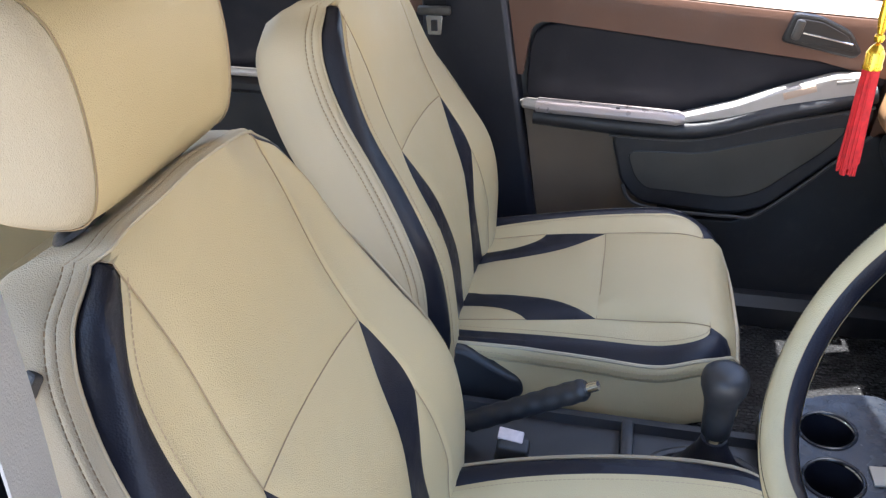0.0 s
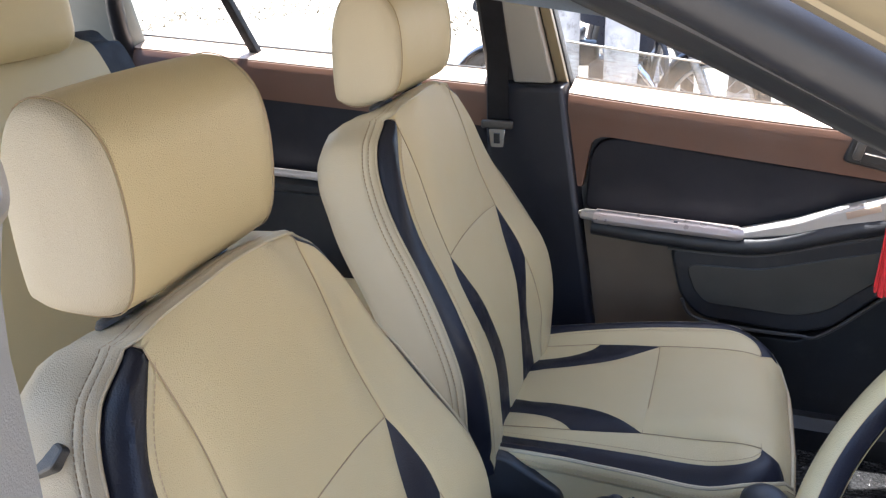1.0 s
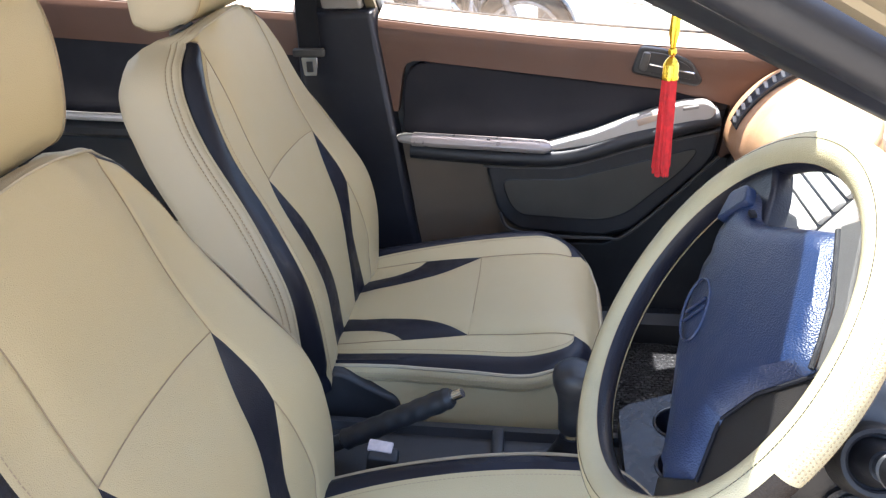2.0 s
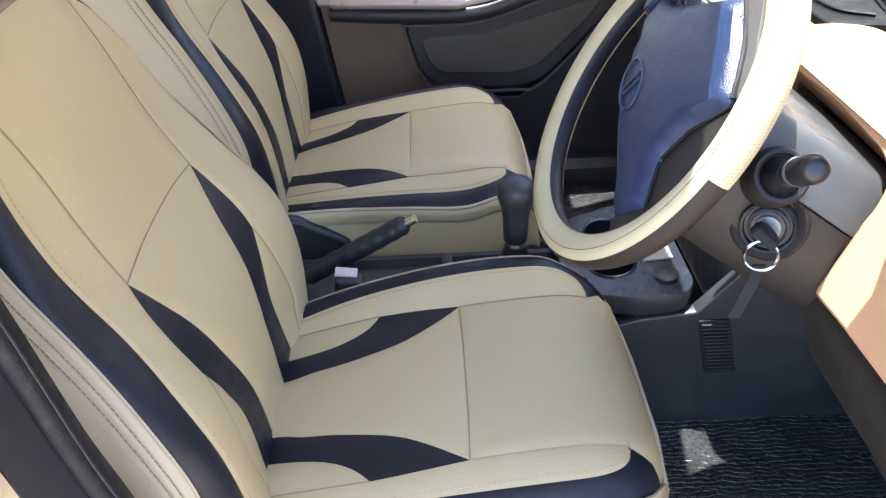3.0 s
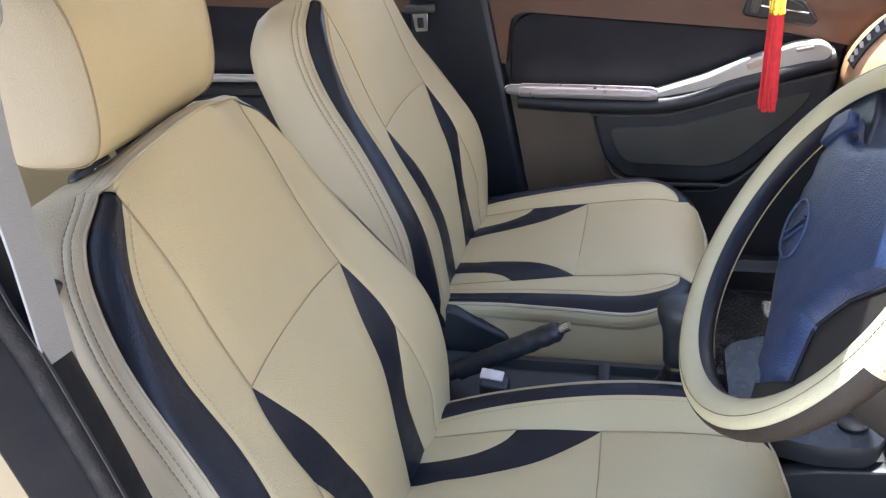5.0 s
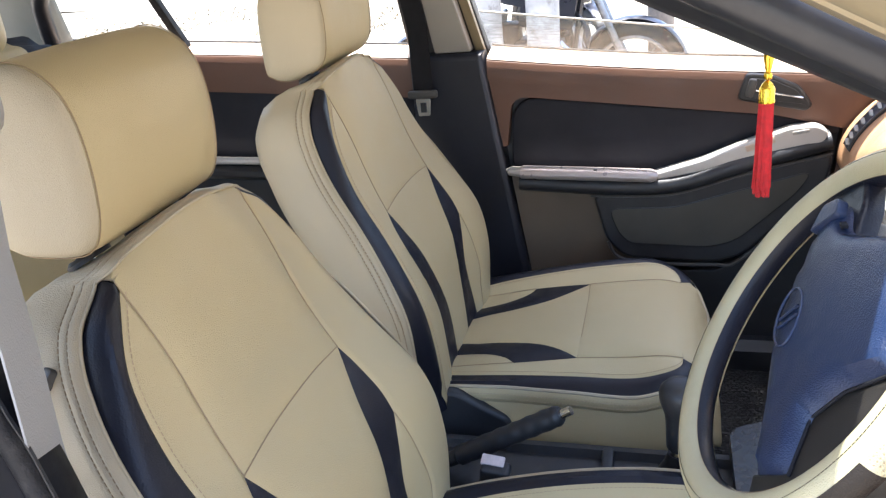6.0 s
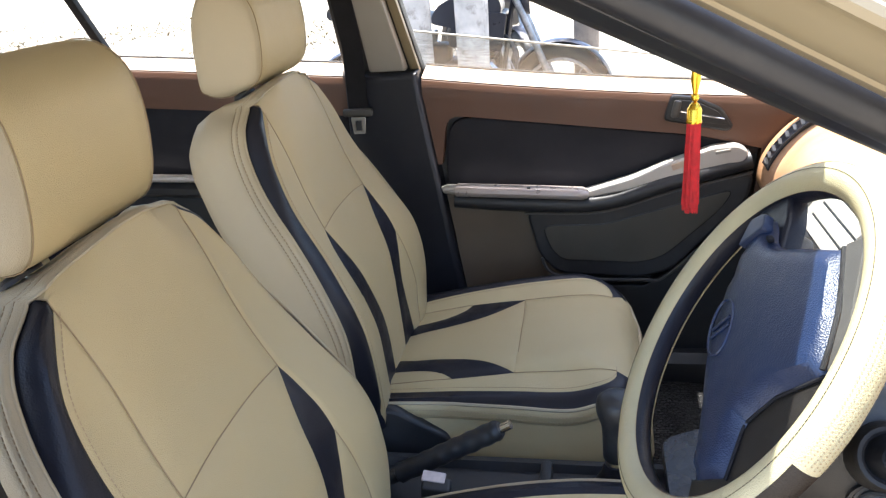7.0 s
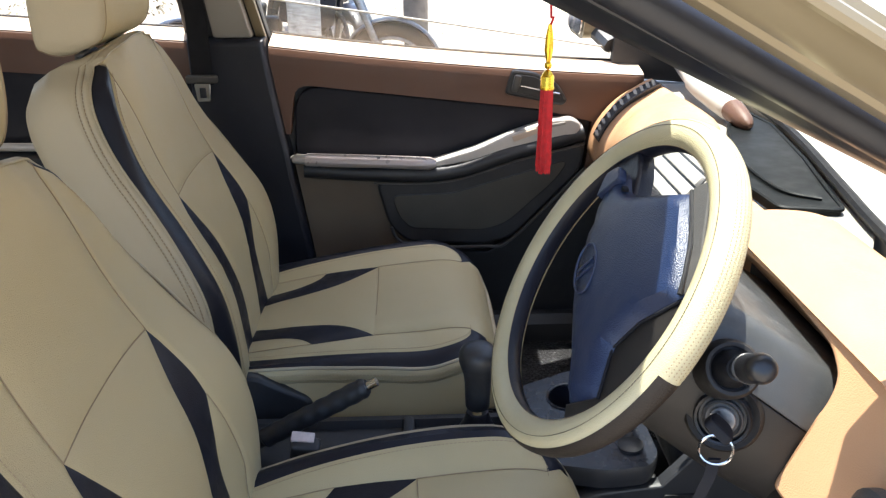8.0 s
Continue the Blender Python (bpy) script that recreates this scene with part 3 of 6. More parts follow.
def front_door():
    d = tagged(new("door_1"), "closed front passenger door with brown leatherette top and black panels", "car door", kind="structure")
    part("door_skin", prism([(-0.02, 0.25), (1.15, 0.25), (1.15, 0.90), (0.9, dz(0.9) - 0.03), (0.4, dz(0.4) - 0.03), (-0.03, 0.98), (0.07, 0.49)], 0.07, door_map(YD + 0.10), 0.004), PLASTIC, d)
    # brown top with its sunlit ledge, whose pale colour includes sky glare
    def prof(x):
        z = dz(x)
        return [(YD + 0.03, z - 0.05), (YD - 0.008, z - 0.05), (YD - 0.009, z - 0.02), (YD - 0.004, z - 0.006), (YD + 0.010, z), (YD + 0.075, z + 0.012), (YD + 0.075, z - 0.03)]
    part("top_roll", sweep(prof, span(-0.005, 0.86, 24)), BROWN, d, "brown leatherette top roll")
    part("ledge", sweep(lambda x: [(YD - 0.002, dz(x) - 0.002), (YD + 0.008, dz(x) + 0.002), (YD + 0.070, dz(x) + 0.0145), (YD + 0.070, dz(x) + 0.006), (YD + 0.01, dz(x) - 0.004)], span(-0.005, 0.86, 24)), LEDGE, d, "sun-bleached window ledge, sky glare put into its pale colour")
    part("outer_seal", tube([(x, YD + 0.074, dz(x) + 0.016) for x in span(-0.005, 0.86, 24)], 0.0035, 6), RUBBER, d, "black outer glass seal")
    part("ledge_stitching", dashes([(x, YD + 0.004, dz(x) - 0.0005) for x in span(0.0, 0.86, 40)], 0.006, 0.004, 0.0005, 0.0005), THREAD, d)
    c_out = [(-0.004, dz(0) - 0.04), (0.4, dz(0.4) - 0.04), (0.86, dz(0.86) - 0.04), (0.86, 0.70), (0.735, 0.72), (0.745, 0.835), (0.61, 0.868), (0.3, 0.903), (0.085, 0.9275), (0.068, 0.9275), (0.055, 0.922), (0.047, 0.912), (0.042, 0.895), (0.03, 0.814), (0.015, 0.814)]
    part("brown_panel", prism(c_out, 0.03, door_map(YD + 0.024), 0.0), BROWN, d)
    ins = round_poly([(0.036, 0.76), (0.37, 0.735), (0.54, 0.80), (0.74, 0.82), (0.742, 0.837), (0.61, 0.865), (0.3, 0.900), (0.046, 0.930, 0.07)], 0.02, 6)
    part("insert", prism(ins, 0.018, door_map(YD + 0.02), 0.004), DOORCLOTH, d, "black padded insert")
    low = [(0.034, 0.742), (0.34, 0.742), (0.34, 0.46), (0.073, 0.46)]
    part("lower_panel", prism(low, 0.02, door_map(YD + 0.018), 0.0), GREYBROWN, d, "grey-brown lower trim")
    pk = round_poly([(0.225, 0.70), (0.40, 0.70), (0.56, 0.75), (0.73, 0.79), (0.72, 0.72), (0.56, 0.55), (0.49, 0.53), (0.30, 0.54), (0.255, 0.585)], 0.025)
    part("pocket", prism(pk, 0.05, door_map(YD + 0.02), 0.008, 3), PLASTIC, d, "black map pocket")
    lip = [(0.26, 0.585), (0.30, 0.538), (0.49, 0.528), (0.56, 0.548), (0.73, 0.73)]
    part("pocket_lip", tube([(v.x, YD - 0.034, v.y) for v in catmull([(a, b, 0) for a, b in lip], 6)], 0.004, 6), PLASTIC2, d)
    top_lip = catmull([(0.222, 0.698, 0), (0.40, 0.700, 0), (0.56, 0.748, 0), (0.725, 0.788, 0)], 6)
    part("pocket_rim", tube([(v.x, YD - 0.031, v.y) for v in top_lip], 0.0035, 6), PLASTIC2, d, "scuffed pocket rim")
    groove = round_poly([(0.262, 0.665), (0.41, 0.668), (0.57, 0.715), (0.69, 0.750), (0.66, 0.700), (0.545, 0.590), (0.49, 0.572), (0.31, 0.580), (0.285, 0.605)], 0.025)
    part("pocket_face", prism(groove, 0.003, door_map(YD - 0.029), 0.0008), POCKET, d, "olive-grey pocket face")
    part("pocket_groove", tube([(a, YD - 0.0312, c) for a, c in groove], 0.0016, 5, closed=True), GLOSSBLACK, d)
    part("kick_plate", prism([(0.50, 0.50), (0.56, 0.53), (0.75, 0.73), (1.1, 0.70), (1.1, 0.28), (0.10, 0.28), (0.10, 0.45), (0.30, 0.50)], 0.02, door_map(YD + 0.014), 0.003), PLASTIC, d)
    # armrest
    arm = catmull([(0.055, YD - 0.045, 0.764), (0.10, YD - 0.05, 0.763), (0.24, YD - 0.05, 0.757), (0.37, YD - 0.045, 0.749)], 6)
    part("armrest", tube(arm[3:], [0.021] * (len(arm) - 4) + [0.015], 12, flat=0.7), SILVERB, d, "worn pinkish-silver armrest")
    part("armrest_cap", tube([(0.036, YD - 0.035, 0.766), (0.042, YD - 0.045, 0.766), (0.074, YD - 0.048, 0.764)], [0.008, 0.0165, 0.0185], 12, flat=0.62), GREYTRIM, d, "grey armrest end cap")
    part("screw_spot", tube([(0.232, YD - 0.060, 0.769), (0.240, YD - 0.060, 0.7688)], 0.003, 6), PLASTIC2, d)
    under = catmull([(0.06, YD - 0.02, 0.735), (0.22, YD - 0.025, 0.725), (0.40, YD - 0.025, 0.725), (0.55, YD - 0.025, 0.77), (0.72, YD - 0.015, 0.815)], 6)
    part("armrest_base", tube(under, 0.03, 12, flat=0.75), PLASTIC, d)
    pull = round_poly([(0.362, 0.753), (0.463, 0.783), (0.547, 0.818), (0.64, 0.850), (0.69, 0.853), (0.714, 0.838), (0.703, 0.814), (0.624, 0.796), (0.553, 0.779), (0.463, 0.755), (0.369, 0.738)], 0.012, 5)
    part("pull_handle", prism(pull, 0.030, door_map(YD - 0.014), 0.007, 3), SILVER, d, "silver door pull with bare switch recess")
    part("switch_recess", box((0.060, 0.006, 0.014), (0.580, YD - 0.0435, 0.816), 0.001, m=Matrix.Rotation(radians(-20), 4, "Y")), LEDGE, d, "empty beige switch recess")
    part("switch", box((0.032, 0.006, 0.007), (0.658, YD - 0.0435, 0.840), 0.001, m=Matrix.Rotation(radians(-10), 4, "Y")), GREYTRIM, d)
    # inner handle
    bez = round_poly([(0.532, 0.905), (0.548, 0.962), (0.60, 0.955), (0.655, 0.93), (0.682, 0.888), (0.67, 0.876)], 0.012)
    hb = part("handle_bezel", prism(bez, 0.018, door_map(YD + 0.002), 0.005), GLOSSBLACK, d, "black handle bezel")
    inner = round_poly([(0.546, 0.911), (0.556, 0.952), (0.60, 0.946), (0.648, 0.922), (0.668, 0.892)], 0.008)
    part("handle_cup", prism(inner, 0.004, door_map(YD - 0.0165), 0.001), GLOSSBLACK, hb)
    part("lever", box((0.016, 0.014, 0.038), (0.558, YD - 0.024, 0.932), 0.004, m=Matrix.Rotation(radians(12), 4, "Y")), PLASTIC2, hb)
    part("lever_edge", tube([(0.568, YD - 0.022, 0.926), (0.66, YD - 0.022, 0.906)], 0.0022, 6), CHROME, hb)
    return d


front_door()


def rear_door():
    d = tagged(new("door_2"), "closed rear passenger door with brown leatherette top and black panel", "car door", kind="structure")
    part("door_skin", prism([(-1.25, 0.25), (-0.17, 0.25), (-0.17, 1.0), (-1.25, 1.09)], 0.07, door_map(YD + 0.10), 0.004), PLASTIC, d)
    def prof(x):
        z = 1.020 - 0.070 * x
        return [(YD + 0.03, z - 0.095), (YD - 0.005, z - 0.095), (YD - 0.008, z - 0.02), (YD - 0.003, z - 0.006), (YD + 0.010, z), (YD + 0.075, z + 0.012), (YD + 0.075, z - 0.03)]
    part("top_roll", sweep(prof, span(-1.25, -0.17, 24)), BROWN, d, "brown leatherette top roll")
    rz = lambda x: 1.020 - 0.070 * x
    # pale ledge colour again holds sky glare as well as bleaching
    part("ledge", sweep(lambda x: [(YD - 0.001, rz(x) - 0.002), (YD + 0.008, rz(x) + 0.002), (YD + 0.070, rz(x) + 0.0145), (YD + 0.070, rz(x) + 0.006), (YD + 0.01, rz(x) - 0.004)], span(-1.25, -0.17, 24)), LEDGE, d, "sun-bleached window ledge, sky glare put into its pale colour")
    part("outer_seal", tube([(x, YD + 0.074, rz(x) + 0.016) for x in span(-1.25, -0.17, 24)], 0.0035, 6), RUBBER, d, "black outer glass seal")
    part("insert", prism([(-1.2, 0.80), (-0.18, 0.76), (-0.18, 0.945), (-1.2, 1.01)], 0.016, door_map(YD + 0.02), 0.003), DOORCLOTH, d, "black padded insert")
    arm = catmull([(-1.0, YD - 0.04, 0.835), (-0.8, YD - 0.045, 0.812), (-0.6, YD - 0.045, 0.803), (-0.42, YD - 0.04, 0.80)], 6)
    part("armrest", tube(arm, 0.016, 10, flat=0.55), SILVER, d, "worn silver armrest")
    part("armrest_base", tube([(v.x, v.y + 0.012, v.z - 0.03) for v in arm], 0.028, 10, flat=0.8), PLASTIC, d)
    part("pocket", prism(round_poly([(-1.1, 0.40), (-0.35, 0.42), (-0.3, 0.74), (-1.0, 0.76)], 0.05), 0.04, door_map(YD + 0.02), 0.008), PLASTIC, d)
    return d


rear_door()


def lean(z):
    """How far the side glass leans inward above the ledge."""
    return YD + 0.078 - 0.42 * max(0, z - 1.0)


def side_glass(name, pts, label, material=None):
    b = bmesh.new()
    f = b.faces.new([b.verts.new((x, lean(z), z)) for x, z in pts])
    f.normal_update()
    if f.normal.y > 0:
        f.normal_flip()
    ob = structure(name, b, material or GLASS, label, "window", smooth=False)
    ob.visible_shadow = False
    return ob


w2 = side_glass("window_2", [(-0.01, 1.005), (0.85, 0.92), (0.85, 0.985), (0.42, 1.053), (-0.02, 1.120)], "half-lowered dusty front side glass", DIRTYGLASS)
part("glass_edge", tube([(x, lean(z), z) for x, z in ((-0.02, 1.1205), (0.42, 1.0535), (0.85, 0.9855))], 0.0022, 6), GREYVENT, w2, "ground top edge of the glass")
side_glass("window_3", [(-0.20, 1.02), (-0.795, 1.06), (-0.86, 1.38), (-0.20, 1.42)], "clear rear side glass")
side_glass("window_4", [(-0.81, 1.06), (-1.15, 1.085), (-1.10, 1.25), (-0.87, 1.36)], "small fixed rear quarter glass")

# far pillars
def strip(name, path, across, thick, material, label, cat="pillar", parent=None):
    b = ribbon(path, across, thick)
    if parent is not None:
        return part(name, b, material, parent, label)
    return structure(name, b, material, label, cat)


FB = tagged(new("pillar_b_far"), "black door pillar with grey upper trim", "pillar", kind="structure")
part("lower_trim", prism([(-0.20, 0.28), (0.10, 0.28), (0.066, 0.49), (-0.012, 1.035), (-0.185, 1.035)], 0.05, door_map(YD + 0.03), 0.015, 3), PILLARB, FB)
b = prism(round_poly([(-0.126, 1.036), (-0.040, 1.036), (-0.095, 1.42), (-0.135, 1.42)], 0.006), 0.03, lambda a, c, e: (a, lean(c) - 0.035 - e, c), 0.006)
part("upper_trim", b, GREYTRIM, FB, "grey upper pillar cover")
part("frame", prism([(-0.20, 1.0), (-0.005, 1.0), (-0.075, 1.44), (-0.20, 1.44)], 0.03, lambda a, c, e: (a, lean(c) + 0.01 - e, c), 0.004), PLASTIC, FB)
part("door_frame", prism([(-0.03, 1.0), (-0.008, 1.0), (-0.078, 1.44), (-0.098, 1.44)], 0.015, lambda a, c, e: (a, lean(c) - 0.025 - e, c), 0.003), PAINT, FB, "champagne painted door frame")
structure("window_divider", prism([(-0.775, 1.05), (-0.800, 1.05), (-0.868, 1.40), (-0.848, 1.40)], 0.02, lambda a, c, e: (a, lean(c) + 0.01 - e, c), 0.003), RUBBER, "black divider bar of the rear side window", "window bar")
structure("pillar_c_far", prism([(-1.14, 1.0), (-1.40, 1.0), (-1.40, 1.45), (-0.86, 1.45), (-0.87, 1.37), (-1.10, 1.25)], 0.05, lambda a, c, e: (a, lean(c) + 0.01 - e, c), 0.01), CTRIM, "grey lined rear roof pillar, roof shade put into its colour", "pillar")
part("window_seal", tube(catmull([(-1.150, lean(1.02) - 0.045, 1.02), (-1.146, lean(1.09) - 0.045, 1.09), (-1.128, lean(1.17) - 0.043, 1.17), (-1.09, lean(1.25) - 0.040, 1.25), (-0.98, lean(1.32) - 0.02, 1.32), (-0.87, lean(1.375) - 0.02, 1.375)], 5), 0.022, 10), SEAL, bpy.data.objects["pillar_c_far"], "black seal round the quarter glass")
FA = tagged(new("pillar_a_far"), "grey lined windscreen pillar", "pillar", kind="structure")
# out-of-view post, thickened to keep sun off the passenger mat
part("post", tube(catmull([(0.30, 0.90, 1.42), (0.50, 0.94, 1.33), (0.80, 1.03, 1.12), (1.02, 1.09, 0.96)], 6), 0.055, 12), GREYTRIM, FA)
part("mirror_sail", prism([(0.795, 0.93), (1.0, 0.91), (0.80, 1.10)], 0.02, door_map(YD + 0.075), 0.004), PLASTIC, FA, "black mirror sail panel")
structure("roof_rail_far", ribbon(catmull([(-1.3, 0.935, 1.37), (-0.8, 0.965, 1.41), (-0.1, 0.97, 1.43), (0.34, 0.96, 1.40), (0.54, 0.965, 1.34)], 6), (0.0, 0.26, -0.02), (0, 0, 0.03)), GREYTRIM, "grey lined roof rail", "rail")
structure("roof_rail_near", ribbon(catmull([(-1.3, -0.22, 1.37), (-0.8, -0.25, 1.41), (-0.1, -0.26, 1.43), (0.16, -0.26, 1.40)], 6), (0.0, 0.24, 0.02), (0, 0, 0.03)), PAINT, "champagne painted roof rail over the door opening", "rail")
structure("sill_far", sweep(lambda x: [(1.04, 0.20), (1.04, 0.31), (1.06, 0.33), (1.17, 0.33), (1.17, 0.12), (1.04, 0.12)], span(-1.25, 1.25, 3)), PLASTIC, "black plastic sill trim along the far doors", "sill")


# ---- front seats ----
CW = [(-0.06, 0.20), (0.0, 0.208), (0.1, 0.214), (0.3, 0.217), (0.42, 0.215), (0.48, 0.202), (0.52, 0.178), (0.548, 0.13)]
CB = [(-0.06, 0.51), (0.0, 0.520), (0.07, 0.535), (0.2, 0.560), (0.31, 0.579), (0.42, 0.592), (0.47, 0.592), (0.51, 0.580), (0.535, 0.558), (0.548, 0.53)]


SAG = [1]                       # 1 for the passenger cushion, whose tunnel side sits flatter
SAG_IN = [(0.06, 0.008), (0.19, 0.0), (0.31, -0.014), (0.41, -0.024), (0.48, -0.012), (0.53, 0.0)]
SAG_EDGE = [(0.0, 0.040), (0.07, 0.038), (0.19, 0.022), (0.25, 0.010), (0.32, -0.003), (0.415, -0.018), (0.48, -0.008), (0.53, 0.0)]


def cushion_z(x, y):
    r = -y / table(CW, x)
    low = smooth(0.45, 0.80, r) * table(SAG_IN, x) + smooth(0.84, 1.0, r) * (table(SAG_EDGE, x) - table(SAG_IN, x)) if SAG[0] else 0.0
    far = smooth(0.55, 0.95, -r) * table(ARCH, x) * (1 - SAG[0])
    return cushion_base(x, y) + low + far


ARCH = [(0.0, -0.014), (0.07, -0.008), (0.15, 0.003), (0.25, 0.010), (0.35, 0.010), (0.45, 0.004), (0.53, 0.0)]


def cushion_base(x, y):
    r = abs(y) / table(CW, x)
    raised = (0.034 * smooth(0.62, 0.98, y / table(CW, x)) - 0.010 * smooth(0.62, 0.98, -y / table(CW, x))) * (1 - 0.6 * smooth(0.42, 0.53, x))
    return table(CB, x) + raised - 0.022 * max(0, (r - 0.80) / 0.20) ** 2


def on_cushion(x, y, out=0.0):
    e = 0.002
    n = Vector((-(cushion_z(x + e, y) - cushion_z(x - e, y)) / (2 * e), -(cushion_z(x, y + e) - cushion_z(x, y - e)) / (2 * e), 1)).normalized()
    return Vector((x, y, cushion_z(x, y))) + n * out


BB = [(-0.13, -0.084), (-0.10, -0.068), (0.0, -0.0264), (0.1, 0.0011), (0.2, 0.0074), (0.3, 0.0161), (0.4, 0.0352), (0.5, 0.0525)]
BK = [(-0.10, 0.0166), (0.05, 0.0226), (0.15, 0.0107), (0.25, -0.0034), (0.35, -0.0108), (0.5, -0.0169)]
BD = [(-0.10, 0.0584), (0.1, 0.0181), (0.25, 0.0063), (0.4, 0.0362), (0.5, 0.0168)]
BDF = [(-0.10, 0.0584), (0.1, 0.0181), (0.25, 0.0063), (0.4, 0.0362), (0.44, 0.0190), (0.468, 0.0060), (0.5, 0.004)]   # tunnel side, with a softer top corner
BW = [(-0.10, 0.224), (0.0, 0.262), (0.1, 0.266), (0.2, 0.246), (0.3, 0.226), (0.38, 0.200), (0.44, 0.169), (0.468, 0.128), (0.52, 0.10)]
BACK = [Vector((0.1, 0, 0.6)), Vector((0, 0, 1)), Vector((1, 0, 0))]   # foot of the backrest, its direction upward and forward


def lean_back(foot, degrees):
    a = radians(degrees)
    BACK[:] = Vector(foot), Vector((-math.sin(a), 0, math.cos(a))), Vector((math.cos(a), 0, math.sin(a)))


def back_depth(y, h):
    """The padded face: a middle line, side bolsters and a rounded rim."""
    r = abs(y) / table(BW, h)
    return table(BB, h) + table(BK, h) * smooth(0.35, 0.80, r) - table(BD if y < 0 else BDF, h) * max(0, (r - 0.90) / 0.10) ** 1.5


def back_at(y, h, d):
    return BACK[0] + Vector((0, y, 0)) + BACK[1] * h + BACK[2] * d


def on_back(y, h, out=0.0):
    e = 0.002
    a = (back_depth(y + e, h) - back_depth(y - e, h)) / (2 * e)
    c = (back_depth(y, h + e) - back_depth(y, h - e)) / (2 * e)
    n = (BACK[2] - Vector((0, a, 0)) - BACK[1] * c).normalized()
    return back_at(y, h, back_depth(y, h)) + n * out


def c2(pts, n=6):
    return [(v.x, v.y) for v in catmull([(a, b, 0) for a, b in pts], n)]


def mirror_v(pts):
    return [(a, -b) for a, b in pts]


def mirror_u(pts):
    return [(-a, b) for a, b in pts]


def build_seat(foot, recline, head_z, posts, head=(0.0, 0.0, 0.90, 0.0)):
    s = thing("front_seat", "front car seat in beige leatherette with black wave inserts and stitched seams", "car seat", group="front seats")
    lean_back(foot, recline)
    # -- cushion: curves of one half in (x, y)
    X0 = -0.06
    edge = [(x, table(CW, x)) for x in span(X0, 0.548, 40)]
    band_in = c2([(X0, 0.158), (0.03, 0.164), (0.08, 0.171), (0.13, 0.176), (0.20, 0.180), (0.30, 0.182), (0.39, 0.182), (0.45, 0.179), (0.480, 0.169), (0.494, 0.153), (0.495, 0.138)])
    seam_r = c2([(X0, 0.142), (0.07, 0.145), (0.195, 0.148)])
    seam_f = c2([(0.312, 0.141), (0.40, 0.140), (0.495, 0.138)])
    wedge_in = c2([(X0, 0.048), (0.06, 0.050), (0.105, 0.059), (0.16, 0.068), (0.236, 0.091), (0.312, 0.141)])
    wedge_out = c2([(0.195, 0.148), (0.25, 0.1455), (0.312, 0.141)], 4)
    notch = c2([(X0, 0.090), (0.06, 0.094), (0.13, 0.105), (0.17, 0.124), (0.195, 0.148)])
    cu = part("cushion", box((0.46, 0.40, 0.10), (0.24, 0, 0.455), 0.03), BLACKL, s, "padded seat cushion")
    corner = [(0.495, 0.138), (0.515, 0.147), (0.536, 0.152)]
    tail = [e for e in edge if e[0] > 0.536]
    half = seam_f[:-1] + corner + tail
    outline = half + [(0.548, 0.0)] + mirror_v(half)[::-1]
    part("front_panel", panel(outline, on_cushion), BEIGE, cu)
    part("centre_panel", panel(wedge_in + mirror_v(wedge_in)[::-1], on_cushion), BEIGE, cu)
    for sg in (1, -1):
        f = (lambda p: p) if sg == 1 else mirror_v
        part("black_insert", panel(f(wedge_in + wedge_out[::-1] + notch[::-1]), on_cushion), BLACKL, cu, "black insert")
        part("small_panel", panel(f(notch + seam_r[::-1]), on_cushion), BEIGE, cu)
        part("bolster", panel(f(seam_r + wedge_out[1:] + seam_f[1:] + band_in[::-1]), on_cushion), BEIGE, cu)
        part("black_band", panel(f(band_in + corner[1:] + [e for e in edge if e[0] < 0.536][::-1]), on_cushion, cell=0.012), BLACKL, cu, "black side band")
        ln = [on_cushion(a, b * 1 - (0.006), 0.0005) for a, b in band_in] if sg == 1 else [on_cushion(a, -b + 0.006, 0.0005) for a, b in band_in]
        part("stitching", dashes(ln, 0.0060, 0.0042, 0.0006, 0.0006), THREAD, cu)
    for ln in (seam_r, seam_f, [(0.312, 0.141), (0.314, 0.07), (0.314, 0.0), (0.314, -0.07), (0.312, -0.141)]):
        for sg in ((1, -1) if ln[0][1] != -ln[-1][1] else (1,)):
            part("seam", tube([on_cushion(a, sg * c, -0.0013) for a, c in ln], 0.0007, 5), SEAM, cu)
    # skirt round the cushion
    rim = edge + [(0.548, 0.065), (0.548, 0.0), (0.548, -0.065)] + mirror_v(edge)[::-1]
    rim3 = [on_cushion(a, b) for a, b in rim]
    def outward(i):
        a, b = rim[max(i - 1, 0)], rim[min(i + 1, len(rim) - 1)]
        t = Vector((b[0] - a[0], b[1] - a[1]))
        n = Vector((t.y, -t.x, 0)).normalized()
        return -n if n.dot(Vector((rim[i][0] - 0.25, rim[i][1], 0))) < 0 else n
    bm = bmesh.new()
    rows = []
    for k, (dn, outw) in enumerate(((0.0, -0.001), (0.004, 0.004), (0.014, 0.007), (0.026, 0.006), (0.030, 0.003), (0.055, 0.009), (0.085, 0.015), (0.105, 0.019), (0.115, 0.017), (0.118, -0.01))):
        rows.append([bm.verts.new(p + outward(i) * outw + Vector((0, 0, -dn))) for i, p in enumerate(rim3)])
    for A, B in zip(rows, rows[1:]):
        for i in range(len(A) - 1):
            bm.faces.new((A[i], A[i + 1], B[i + 1], B[i]))
    bmesh.ops.recalc_face_normals(bm, faces=bm.faces)
    part("skirt", bm, BEIGE, cu, "beige stitched side skirt")
    for dn in (0.011, 0.021):
        part("stitching", dashes([p + outward(i) * 0.0072 + Vector((0, 0, -dn)) for i, p in enumerate(rim3)], 0.0062, 0.0044, 0.0007, 0.0007), THREAD, cu)
